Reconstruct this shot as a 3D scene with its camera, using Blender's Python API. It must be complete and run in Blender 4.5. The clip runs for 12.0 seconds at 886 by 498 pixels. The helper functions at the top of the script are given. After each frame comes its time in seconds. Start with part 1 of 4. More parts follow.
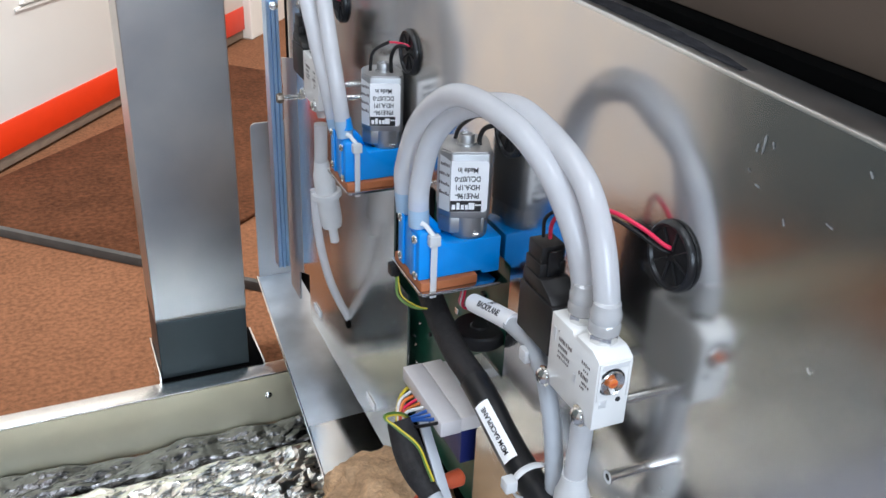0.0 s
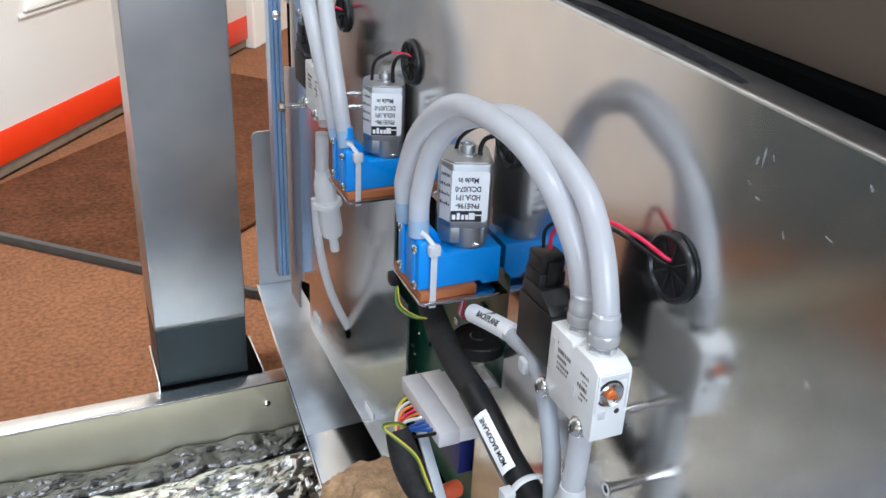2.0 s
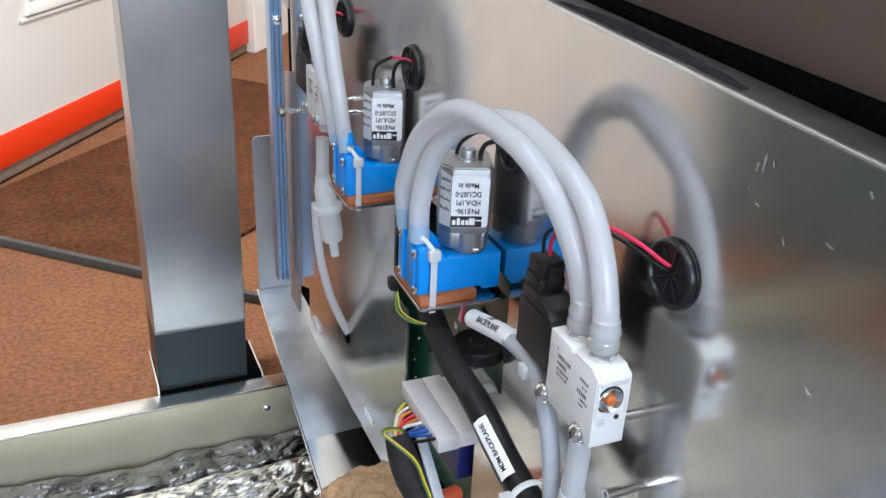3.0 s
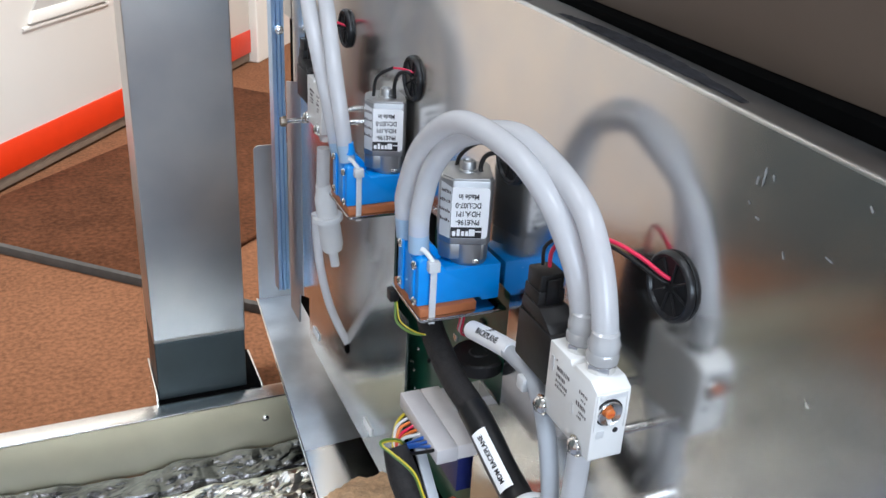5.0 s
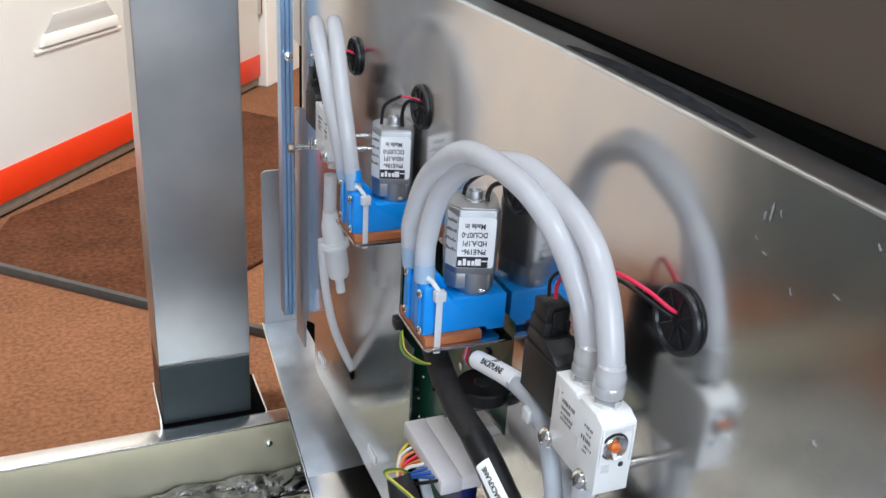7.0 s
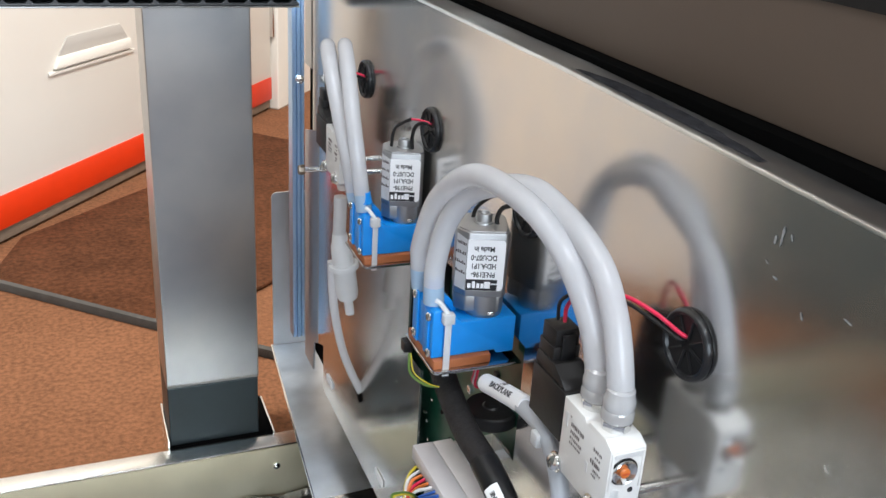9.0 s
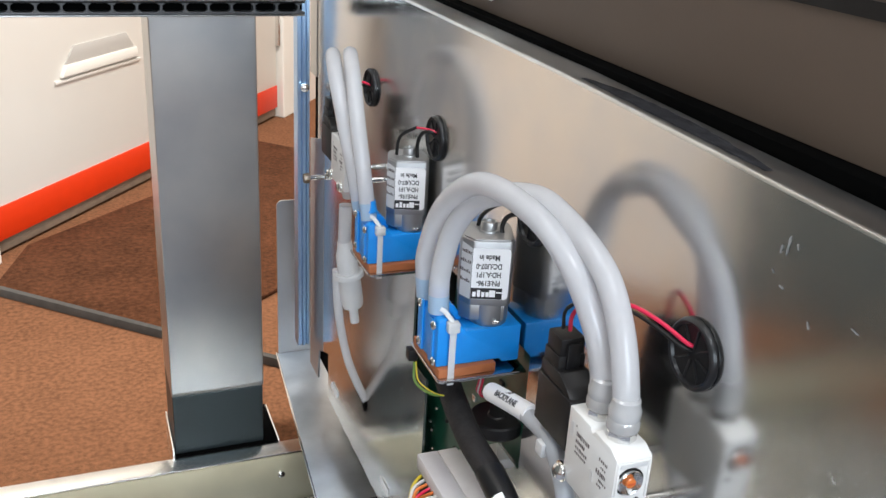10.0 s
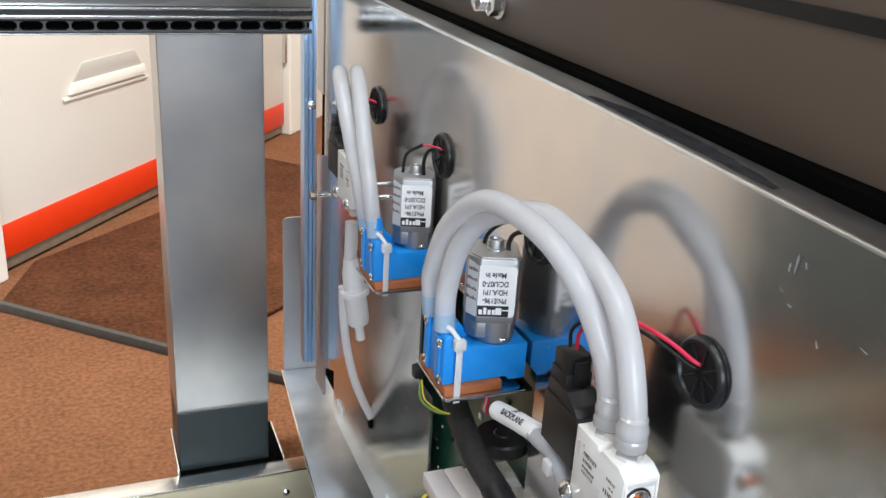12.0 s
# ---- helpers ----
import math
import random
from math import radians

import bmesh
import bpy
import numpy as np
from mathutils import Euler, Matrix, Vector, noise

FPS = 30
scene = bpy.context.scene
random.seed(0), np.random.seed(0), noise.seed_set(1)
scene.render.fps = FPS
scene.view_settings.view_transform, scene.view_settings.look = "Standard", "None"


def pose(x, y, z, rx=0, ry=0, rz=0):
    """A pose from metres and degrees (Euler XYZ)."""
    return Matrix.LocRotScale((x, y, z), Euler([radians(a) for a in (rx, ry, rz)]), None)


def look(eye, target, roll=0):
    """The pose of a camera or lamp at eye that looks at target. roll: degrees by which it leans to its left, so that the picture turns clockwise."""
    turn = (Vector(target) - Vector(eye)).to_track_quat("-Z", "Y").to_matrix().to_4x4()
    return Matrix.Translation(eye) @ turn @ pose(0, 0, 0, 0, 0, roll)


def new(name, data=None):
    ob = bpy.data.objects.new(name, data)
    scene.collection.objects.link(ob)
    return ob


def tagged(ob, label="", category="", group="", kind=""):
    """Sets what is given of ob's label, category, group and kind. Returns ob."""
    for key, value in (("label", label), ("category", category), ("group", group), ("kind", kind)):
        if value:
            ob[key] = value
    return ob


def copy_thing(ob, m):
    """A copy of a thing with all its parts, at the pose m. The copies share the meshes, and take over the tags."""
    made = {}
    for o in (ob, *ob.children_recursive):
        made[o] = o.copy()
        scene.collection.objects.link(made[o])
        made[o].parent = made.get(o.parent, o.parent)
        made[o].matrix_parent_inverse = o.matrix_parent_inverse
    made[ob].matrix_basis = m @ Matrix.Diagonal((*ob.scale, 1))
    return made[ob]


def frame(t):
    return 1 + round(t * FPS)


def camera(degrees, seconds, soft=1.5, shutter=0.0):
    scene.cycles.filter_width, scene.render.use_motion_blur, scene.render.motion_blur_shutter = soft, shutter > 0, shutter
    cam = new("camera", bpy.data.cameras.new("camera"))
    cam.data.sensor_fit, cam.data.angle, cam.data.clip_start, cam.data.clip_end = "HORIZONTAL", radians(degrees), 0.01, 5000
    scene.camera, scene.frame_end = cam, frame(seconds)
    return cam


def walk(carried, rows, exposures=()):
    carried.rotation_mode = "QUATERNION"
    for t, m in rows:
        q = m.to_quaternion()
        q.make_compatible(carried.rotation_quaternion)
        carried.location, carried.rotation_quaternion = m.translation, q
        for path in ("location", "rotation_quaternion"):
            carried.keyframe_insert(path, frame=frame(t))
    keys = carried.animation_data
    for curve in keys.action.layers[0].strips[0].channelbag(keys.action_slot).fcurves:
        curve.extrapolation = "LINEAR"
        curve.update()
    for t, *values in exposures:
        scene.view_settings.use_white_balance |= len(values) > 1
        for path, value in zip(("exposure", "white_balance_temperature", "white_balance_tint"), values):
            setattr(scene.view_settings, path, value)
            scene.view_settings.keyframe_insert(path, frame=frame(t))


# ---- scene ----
cam = camera(50.46, 12.0)

# seconds, x, y, z, then the three turns in degrees
PATH = [
    (0, -0.2350, 0.0000, 0.0000, 62.420, -1.992, -23.186),
    (0.5, -0.2354, -0.0004, -0.0001, 62.604, -2.170, -23.103),
    (1, -0.2347, -0.0002, -0.0009, 62.794, -2.281, -22.992),
    (1.5, -0.2344, -0.0001, -0.0006, 62.911, -2.364, -22.928),
    (2, -0.2346, -0.0001, -0.0003, 63.039, -2.437, -22.913),
    (2.5, -0.2345, 0.0001, 0.0000, 63.156, -2.500, -22.881),
    (3, -0.2345, 0.0000, -0.0001, 63.330, -2.571, -22.836),
    (5, -0.2336, 0.0004, 0.0001, 63.939, -2.887, -22.618),
    (5.5, -0.2330, 0.0010, 0.0006, 64.242, -2.916, -22.500),
    (6, -0.2330, 0.0013, 0.0015, 64.596, -2.995, -22.363),
    (6.5, -0.2326, 0.0018, 0.0017, 65.009, -3.135, -22.166),
    (7, -0.2328, 0.0021, 0.0025, 65.370, -3.238, -22.014),
    (9, -0.2326, 0.0023, 0.0024, 66.703, -3.303, -21.358),
    (9.5, -0.2327, 0.0025, 0.0025, 66.942, -3.274, -21.213),
    (10, -0.2323, 0.0029, 0.0025, 67.169, -3.217, -21.055),
    (10.5, -0.2321, 0.0032, 0.0025, 67.415, -3.190, -20.907),
    (11, -0.2323, 0.0035, 0.0026, 67.679, -3.174, -20.802),
    (11.5, -0.2324, 0.0037, 0.0027, 67.943, -3.165, -20.756),
    (12, -0.2324, 0.0037, 0.0026, 68.176, -3.181, -20.696),
]
walk(cam, [(t, pose(x, y, z, rx, ry, rz)) for t, x, y, z, rx, ry, rz in PATH],
     [(0, -0.06, 6000, 10), (5, -0.06, 6020, 10), (7, -0.06, 6130, 10), (9, -0.05, 6420, 10), (12, -0.05, 6500, 10)])

# ---- light ----
FLOOR = -0.70
world = bpy.data.worlds.new("room_air")
scene.world = world
world.use_nodes = True
world.node_tree.nodes["Background"].inputs[0].default_value = (0.75, 0.8, 0.9, 1)
world.node_tree.nodes["Background"].inputs[1].default_value = 0.05


def area_lamp(name, eye, target, w, h, power, colour):
    data = bpy.data.lights.new(name, "AREA")
    data.shape, data.size, data.size_y, data.energy, data.color = "RECTANGLE", w, h, power, colour
    ob = new(name, data)
    ob.matrix_world = look(eye, target)
    return ob


# Overhead lamps out of view; the second is placed to brighten the door.
area_lamp("unseen_overhead_light", (-0.75, 0.45, 1.72), (-0.75, 0.45, 0), 1.2, 0.6, 15, (0.96, 0.98, 1.0))
area_lamp("unseen_overhead_light", (0.75, 1.15, 1.72), (0.75, 1.15, 0), 1.0, 0.6, 108, (1.0, 0.96, 0.91))
area_lamp("unseen_overhead_light", (-0.45, -0.75, 1.72), (-0.45, -0.75, 0), 1.2, 0.12, 30, (0.90, 0.95, 1.0))
# Added cool fill behind the camera for the front faces; no window there.
area_lamp("rear_fill_light", (-0.45, -2.35, 0.45), (-0.2, 0.5, -0.25), 1.4, 1.0, 72, (0.78, 0.89, 1.0))


# ---- materials ----
def material(name, colour, rough=0.5, metal=0.0, vary=0.12, scale=60.0, bump=0.0, bump_scale=200.0, coat=0.0, trans=0.0, sub=0.0, dark=None, rough_vary=0.0, cloud=1.0, sharp=0.15):
    m = bpy.data.materials.new(name)
    m.use_nodes = True
    nt = m.node_tree
    b = nt.nodes["Principled BSDF"]
    b.inputs["Roughness"].default_value = rough
    b.inputs["Metallic"].default_value = metal
    b.inputs["Coat Weight"].default_value = coat
    b.inputs["Transmission Weight"].default_value = trans
    if sub:
        b.inputs["Subsurface Weight"].default_value = sub
        b.inputs["Subsurface Radius"].default_value = (0.007, 0.007, 0.007)
        b.inputs["Subsurface Scale"].default_value = 1.0
    co = nt.nodes.new("ShaderNodeTexCoord")
    n1 = nt.nodes.new("ShaderNodeTexNoise")
    n1.inputs["Scale"].default_value = scale
    n1.inputs["Detail"].default_value = 6
    n2 = nt.nodes.new("ShaderNodeTexNoise")
    n2.inputs["Scale"].default_value = scale * 0.13
    nt.links.new(co.outputs["Object"], n1.inputs["Vector"])
    nt.links.new(co.outputs["Object"], n2.inputs["Vector"])
    add = nt.nodes.new("ShaderNodeMath")
    add.operation = "ADD"
    nt.links.new(n1.outputs["Fac"], add.inputs[0])
    big = nt.nodes.new("ShaderNodeMath")
    big.operation = "MULTIPLY"
    big.inputs[1].default_value = cloud
    nt.links.new(n2.outputs["Fac"], big.inputs[0])
    nt.links.new(big.outputs[0], add.inputs[1])
    ramp = nt.nodes.new("ShaderNodeValToRGB")
    lo = dark or [k * (1 - vary) for k in colour]
    hi = [min(1, k * (1 + vary)) for k in colour]
    ramp.color_ramp.elements[0].position, ramp.color_ramp.elements[1].position = 0.5 - sharp, 0.5 + sharp
    ramp.color_ramp.elements[0].color = (*lo, 1)
    ramp.color_ramp.elements[1].color = (*hi, 1)
    half = nt.nodes.new("ShaderNodeMath")
    half.operation = "MULTIPLY"
    half.inputs[1].default_value = 1 / (1 + cloud)
    nt.links.new(add.outputs[0], half.inputs[0])
    nt.links.new(half.outputs[0], ramp.inputs[0])
    nt.links.new(ramp.outputs[0], b.inputs["Base Color"])
    if rough_vary:
        mr = nt.nodes.new("ShaderNodeMapRange")
        mr.inputs["From Min"].default_value, mr.inputs["From Max"].default_value = 0.3, 0.7
        mr.inputs["To Min"].default_value, mr.inputs["To Max"].default_value = rough - rough_vary, rough + rough_vary
        nt.links.new(half.outputs[0], mr.inputs["Value"])
        nt.links.new(mr.outputs[0], b.inputs["Roughness"])
    if bump:
        n3 = nt.nodes.new("ShaderNodeTexNoise")
        n3.inputs["Scale"].default_value = bump_scale
        n3.inputs["Detail"].default_value = 4
        nt.links.new(co.outputs["Object"], n3.inputs["Vector"])
        bp = nt.nodes.new("ShaderNodeBump")
        bp.inputs["Strength"].default_value = bump
        bp.inputs["Distance"].default_value = 0.002
        nt.links.new(n3.outputs["Fac"], bp.inputs["Height"])
        nt.links.new(bp.outputs[0], b.inputs["Normal"])
    return m


GALV = material("galvanised_sheet", (0.66, 0.63, 0.58), 0.17, 1.0, 0.05, 30, 0.0, 25, dark=(0.55, 0.56, 0.57), rough_vary=0.05)
GALV_POST = material("galvanised_post", (0.45, 0.44, 0.415), 0.31, 1.0, 0.1, 14, 0.0, 20, dark=(0.355, 0.365, 0.375), rough_vary=0.03)
ZINC_OLIVE = material("yellow_zinc", (0.76, 0.71, 0.54), 0.55, 1.0, 0.08, 20, rough_vary=0.06)
GALV_TRAY = material("polished_tray_steel", (0.66, 0.71, 0.76), 0.36, 1.0, 0.15, 30, rough_vary=0.04)
SCUFF = material("pale_scuff", (0.32, 0.33, 0.34), 0.6, 0.0, 0.4, 400)
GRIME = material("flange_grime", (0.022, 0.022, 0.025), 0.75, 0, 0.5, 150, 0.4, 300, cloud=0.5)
GALV_DIRTY = material("dusty_flange_steel", (0.56, 0.57, 0.56), 0.38, 1.0, 0.1, 26, dark=(0.40, 0.40, 0.40), rough_vary=0.08)
GALV_TAB = material("dull_tab_steel", (0.44, 0.46, 0.48), 0.48, 1.0, 0.08, 24, rough_vary=0.05)
# Dark tone paints the reflection on the lower post.
POST_REFLECTION = material("post_dark_reflection", (0.030, 0.040, 0.043), 0.42, 0.6, 0.12, 20, rough_vary=0.05)
EDGE = material("cut_steel_edge", (0.85, 0.85, 0.83), 0.25, 1.0, 0.05)
BLUE_ROD = material("bluish_aluminium", (0.42, 0.60, 0.82), 0.35, 1.0, 0.08, 15)
STEEL = material("bright_steel", (0.75, 0.75, 0.74), 0.18, 1.0, 0.05, 80)
MOTOR = material("motor_can", (0.42, 0.42, 0.42), 0.46, 1.0, 0.06, 60, rough_vary=0.05)
BLUE = material("blue_plastic", (0.007, 0.25, 0.72), 0.34, 0, 0.06, 90, 0.03, 300, sub=0.05)
RUBBER_ORANGE = material("orange_rubber", (0.36, 0.11, 0.035), 0.6, 0, 0.12, 120, 0.08, 400)


def milky(name, colour, rough, clear, through_light, gloss=0.06):
    """Cloudy soft plastic: scatters light on and through its wall, and lets a little straight through."""
    m = bpy.data.materials.new(name)
    m.use_nodes = True
    nt = m.node_tree
    nt.nodes.remove(nt.nodes["Principled BSDF"])
    co = nt.nodes.new("ShaderNodeTexCoord")
    n = nt.nodes.new("ShaderNodeTexNoise")
    n.inputs["Scale"].default_value, n.inputs["Detail"].default_value = 70, 5
    nt.links.new(co.outputs["Object"], n.inputs["Vector"])
    ramp = nt.nodes.new("ShaderNodeValToRGB")
    ramp.color_ramp.elements[0].position, ramp.color_ramp.elements[1].position = 0.3, 0.7
    ramp.color_ramp.elements[0].color = (*[k * 0.94 for k in colour], 1)
    ramp.color_ramp.elements[1].color = (*colour, 1)
    nt.links.new(n.outputs["Fac"], ramp.inputs[0])
    skin = nt.nodes.new("ShaderNodeBsdfDiffuse")
    deep = nt.nodes.new("ShaderNodeBsdfTranslucent")
    clearb = nt.nodes.new("ShaderNodeBsdfTransparent")
    shine = nt.nodes.new("ShaderNodeBsdfGlossy")
    shine.inputs["Roughness"].default_value = rough
    nt.links.new(ramp.outputs[0], skin.inputs["Color"])
    nt.links.new(ramp.outputs[0], deep.inputs["Color"])
    fres = nt.nodes.new("ShaderNodeFresnel")
    fres.inputs["IOR"].default_value = 1.40
    level = nt.nodes.new("ShaderNodeMath")
    level.operation = "MULTIPLY_ADD"
    level.inputs[1].default_value, level.inputs[2].default_value = 0.7, gloss - 0.03
    nt.links.new(fres.outputs[0], level.inputs[0])
    mixes = [nt.nodes.new("ShaderNodeMixShader") for _ in range(3)]
    mixes[0].inputs[0].default_value, mixes[1].inputs[0].default_value = through_light, clear
    nt.links.new(skin.outputs[0], mixes[0].inputs[1])
    nt.links.new(deep.outputs[0], mixes[0].inputs[2])
    nt.links.new(mixes[0].outputs[0], mixes[1].inputs[1])
    nt.links.new(clearb.outputs[0], mixes[1].inputs[2])
    nt.links.new(level.outputs[0], mixes[2].inputs[0])
    nt.links.new(mixes[1].outputs[0], mixes[2].inputs[1])
    nt.links.new(shine.outputs[0], mixes[2].inputs[2])
    nt.links.new(mixes[2].outputs[0], nt.nodes["Material Output"].inputs["Surface"])
    return m


TUBE = milky("milky_tube", (0.90, 0.90, 0.92), 0.24, 0.18, 0.48, 0.045)
TUBE_BLUE = milky("tube_over_barb", (0.60, 0.80, 0.98), 0.25, 0.16, 0.42)
CLEAR_BARB = milky("clear_barb", (0.95, 0.95, 0.95), 0.08, 0.50, 0.4, 0.12)
WHITE_PLASTIC = material("white_plastic", (0.74, 0.73, 0.71), 0.4, 0, 0.03, 80, 0.02, 300)
NYLON = milky("nylon", (0.90, 0.90, 0.90), 0.3, 0.10, 0.35)
CONN_WHITE = material("connector_white", (0.74, 0.69, 0.67), 0.4, 0, 0.05, 90)
CONN = milky("connector_nylon", (0.84, 0.80, 0.80), 0.3, 0.06, 0.3)
BLACK = material("black_plastic", (0.011, 0.010, 0.010), 0.42, 0, 0.2, 90, 0.03, 300)
LATTICE = material("dark_grey_lattice_plastic", (0.055, 0.056, 0.058), 0.35, 0, 0.2, 90)
SLEEVE = material("braided_sleeve", (0.024, 0.022, 0.022), 0.62, 0, 0.3, 300, 0.35, 900)
BLACK_GLOSS = material("black_heatshrink", (0.008, 0.008, 0.009), 0.3, 0, 0.2, 90)
GREY_JACKET = material("grey_cable_jacket", (0.42, 0.44, 0.47), 0.4, 0, 0.05, 120)
PAPER = material("label_paper", (0.90, 0.90, 0.91), 0.45, 0, 0.02, 120)
INK = material("label_ink", (0.012, 0.012, 0.014), 0.5, 0, 0.1, 120)
INK_GREY = material("grey_print", (0.10, 0.075, 0.075), 0.5, 0, 0.1, 120)
RED = material("red_wire", (0.66, 0.02, 0.07), 0.3, 0, 0.05, 120)
YELLOW = material("yellow_wire", (0.6, 0.47, 0.03), 0.35, 0, 0.05, 120)
GREEN_WIRE = material("green_wire", (0.09, 0.17, 0.03), 0.35, 0, 0.1, 120)
ORANGE_WIRE = material("orange_wire", (0.62, 0.16, 0.03), 0.35, 0, 0.05, 120)
BLUE_WIRE = material("blue_wire", (0.03, 0.11, 0.42), 0.35, 0, 0.05, 120)
DARK_BLUE = material("dark_blue_plastic", (0.010, 0.016, 0.11), 0.4, 0, 0.1, 120)
WHITE_WIRE = material("white_wire", (0.7, 0.68, 0.66), 0.35, 0, 0.05, 120)
PCB = material("green_board", (0.006, 0.060, 0.034), 0.35, 0, 0.35, 130, coat=0.3)
GOLD = material("brass", (0.6, 0.42, 0.14), 0.25, 1.0, 0.05)
DULL = material("dull_bronze", (0.30, 0.25, 0.20), 0.45, 1.0, 0.1)
# Flat black stands in for shade in gaps; also colours the door seal.
DARK = material("shade_and_seal_black", (0.002, 0.002, 0.002), 0.7, 0, 0.2)
TAUPE = material("taupe_panel", (0.125, 0.092, 0.070), 0.55, 0, 0.06, 9, 0.03, 500)
FOIL = material("crumpled_foil", (0.74, 0.73, 0.69), 0.20, 1.0, 0.05, 60, 0.08, 60)
# Darkened copy of the foil; the tone carries the shade near the rail.
FOIL_SHADED = material("shaded_foil", (0.16, 0.16, 0.165), 0.25, 1.0, 0.3, 60, 0.25, 140)
FIBRE = material("tan_fibre_board", (0.46, 0.29, 0.16), 0.9, 0, 0.35, 260, 0.7, 420)
CARPET = material("tan_carpet", (0.178, 0.080, 0.040), 0.95, 0, 0.35, 140, 0.7, 320, cloud=0.2, sharp=0.2)
MAT = material("brown_mat", (0.082, 0.032, 0.015), 0.95, 0, 0.55, 110, 0.9, 240, cloud=0.5, sharp=0.2)
MAT_EDGE = material("mat_rubber_edge", (0.075, 0.07, 0.062), 0.7, 0, 0.2, 60, 0.2, 200)
DOOR_WHITE = material("white_door_paint", (0.755, 0.735, 0.675), 0.4, 0, 0.025, 6, 0.03, 120)
# Grey stands for the shade on the moulded panel's sloping foot.
DOOR_SHADE = material("door_shade_grey", (0.42, 0.40, 0.37), 0.45, 0, 0.03, 6)
ORANGE_TAPE = material("orange_red_kick_strip", (0.66, 0.034, 0.003), 0.4, 0, 0.05, 30)
SWEEP = material("grey_brown_sweep", (0.19, 0.14, 0.10), 0.6, 0, 0.15, 60)
# Colour set by what the panel and post should reflect.
BASE = material("base_reflector_paint", (0.22, 0.23, 0.27), 0.9, 0, 0.2, 8)
# Dark tones for two unseen walls, chosen for what the metal reflects.
WALL_REFLECT_GREY = material("reflected_grey_wall", (0.115, 0.128, 0.12), 0.7, 0, 0.04, 5, 0.05, 200)
WALL_REFLECT_DARK = material("reflected_dark_wall", (0.075, 0.085, 0.078), 0.7, 0, 0.04, 5, 0.05, 200)
WALL = material("wall_paint", (0.66, 0.60, 0.53), 0.7, 0, 0.03, 5, 0.05, 200)
CEIL = material("ceiling_tile", (0.72, 0.71, 0.68), 0.8, 0, 0.04, 30, 0.2, 200)
CORD = material("red_orange_cap", (0.55, 0.09, 0.03), 0.4, 0, 0.12, 200, 0.1, 300)
GROM = material("black_rubber", (0.011, 0.011, 0.012), 0.36, 0, 0.2, 150, 0.05, 300)


def specks(m, scale, share, radius, colour, rough):
    """Scattered dust specks and small scuffs on a sheet."""
    nt = m.node_tree
    b = nt.nodes["Principled BSDF"]
    co = nt.nodes.new("ShaderNodeTexCoord")
    bend_noise = nt.nodes.new("ShaderNodeTexNoise")
    bend_noise.inputs["Scale"].default_value = scale * 3
    warp = nt.nodes.new("ShaderNodeVectorMath")
    warp.operation = "MULTIPLY_ADD"
    warp.inputs[1].default_value = (0.012, 0.012, 0.012)
    nt.links.new(co.outputs["Object"], bend_noise.inputs["Vector"])
    nt.links.new(bend_noise.outputs["Color"], warp.inputs[0])
    nt.links.new(co.outputs["Object"], warp.inputs[2])
    vor = nt.nodes.new("ShaderNodeTexVoronoi")
    vor.inputs["Scale"].default_value = scale
    nt.links.new(warp.outputs[0], vor.inputs["Vector"])
    near = nt.nodes.new("ShaderNodeMath")
    near.operation = "LESS_THAN"
    near.inputs[1].default_value = radius
    nt.links.new(vor.outputs["Distance"], near.inputs[0])
    some = nt.nodes.new("ShaderNodeMath")
    some.operation = "LESS_THAN"
    some.inputs[1].default_value = share
    split = nt.nodes.new("ShaderNodeSeparateColor")
    nt.links.new(vor.outputs["Color"], split.inputs[0])
    nt.links.new(split.outputs[0], some.inputs[0])
    both = nt.nodes.new("ShaderNodeMath")
    both.operation = "MULTIPLY"
    nt.links.new(near.outputs[0], both.inputs[0])
    nt.links.new(some.outputs[0], both.inputs[1])
    mix = nt.nodes.new("ShaderNodeMix")
    mix.data_type = "RGBA"
    old = b.inputs["Base Color"].links[0].from_socket
    nt.links.new(both.outputs[0], mix.inputs[0])
    nt.links.new(old, mix.inputs[6])
    mix.inputs[7].default_value = (*colour, 1)
    nt.links.new(mix.outputs[2], b.inputs["Base Color"])
    blend = nt.nodes.new("ShaderNodeMix")
    oldr = b.inputs["Roughness"].links[0].from_socket
    nt.links.new(both.outputs[0], blend.inputs[0])
    nt.links.new(oldr, blend.inputs[2])
    blend.inputs[3].default_value = rough
    nt.links.new(blend.outputs[0], b.inputs["Roughness"])


specks(GALV, 45, 0.22, 0.035, (0.85, 0.85, 0.83), 0.6)
specks(GALV_TRAY, 60, 0.4, 0.06, (0.8, 0.8, 0.8), 0.6)
specks(GALV_DIRTY, 70, 0.18, 0.07, (0.30, 0.30, 0.30), 0.6)
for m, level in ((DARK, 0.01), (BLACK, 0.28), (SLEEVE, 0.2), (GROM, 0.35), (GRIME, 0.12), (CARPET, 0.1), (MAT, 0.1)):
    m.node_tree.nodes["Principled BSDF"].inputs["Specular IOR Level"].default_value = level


# ---- mesh helpers ----
ROOTED = set()


def attach(ob, parent):
    """Parts of a rooted thing are built in place, with the thing's origin at its base."""
    ob.parent = parent
    if parent.name in ROOTED:
        ob.matrix_parent_inverse = parent.matrix_basis.inverted()


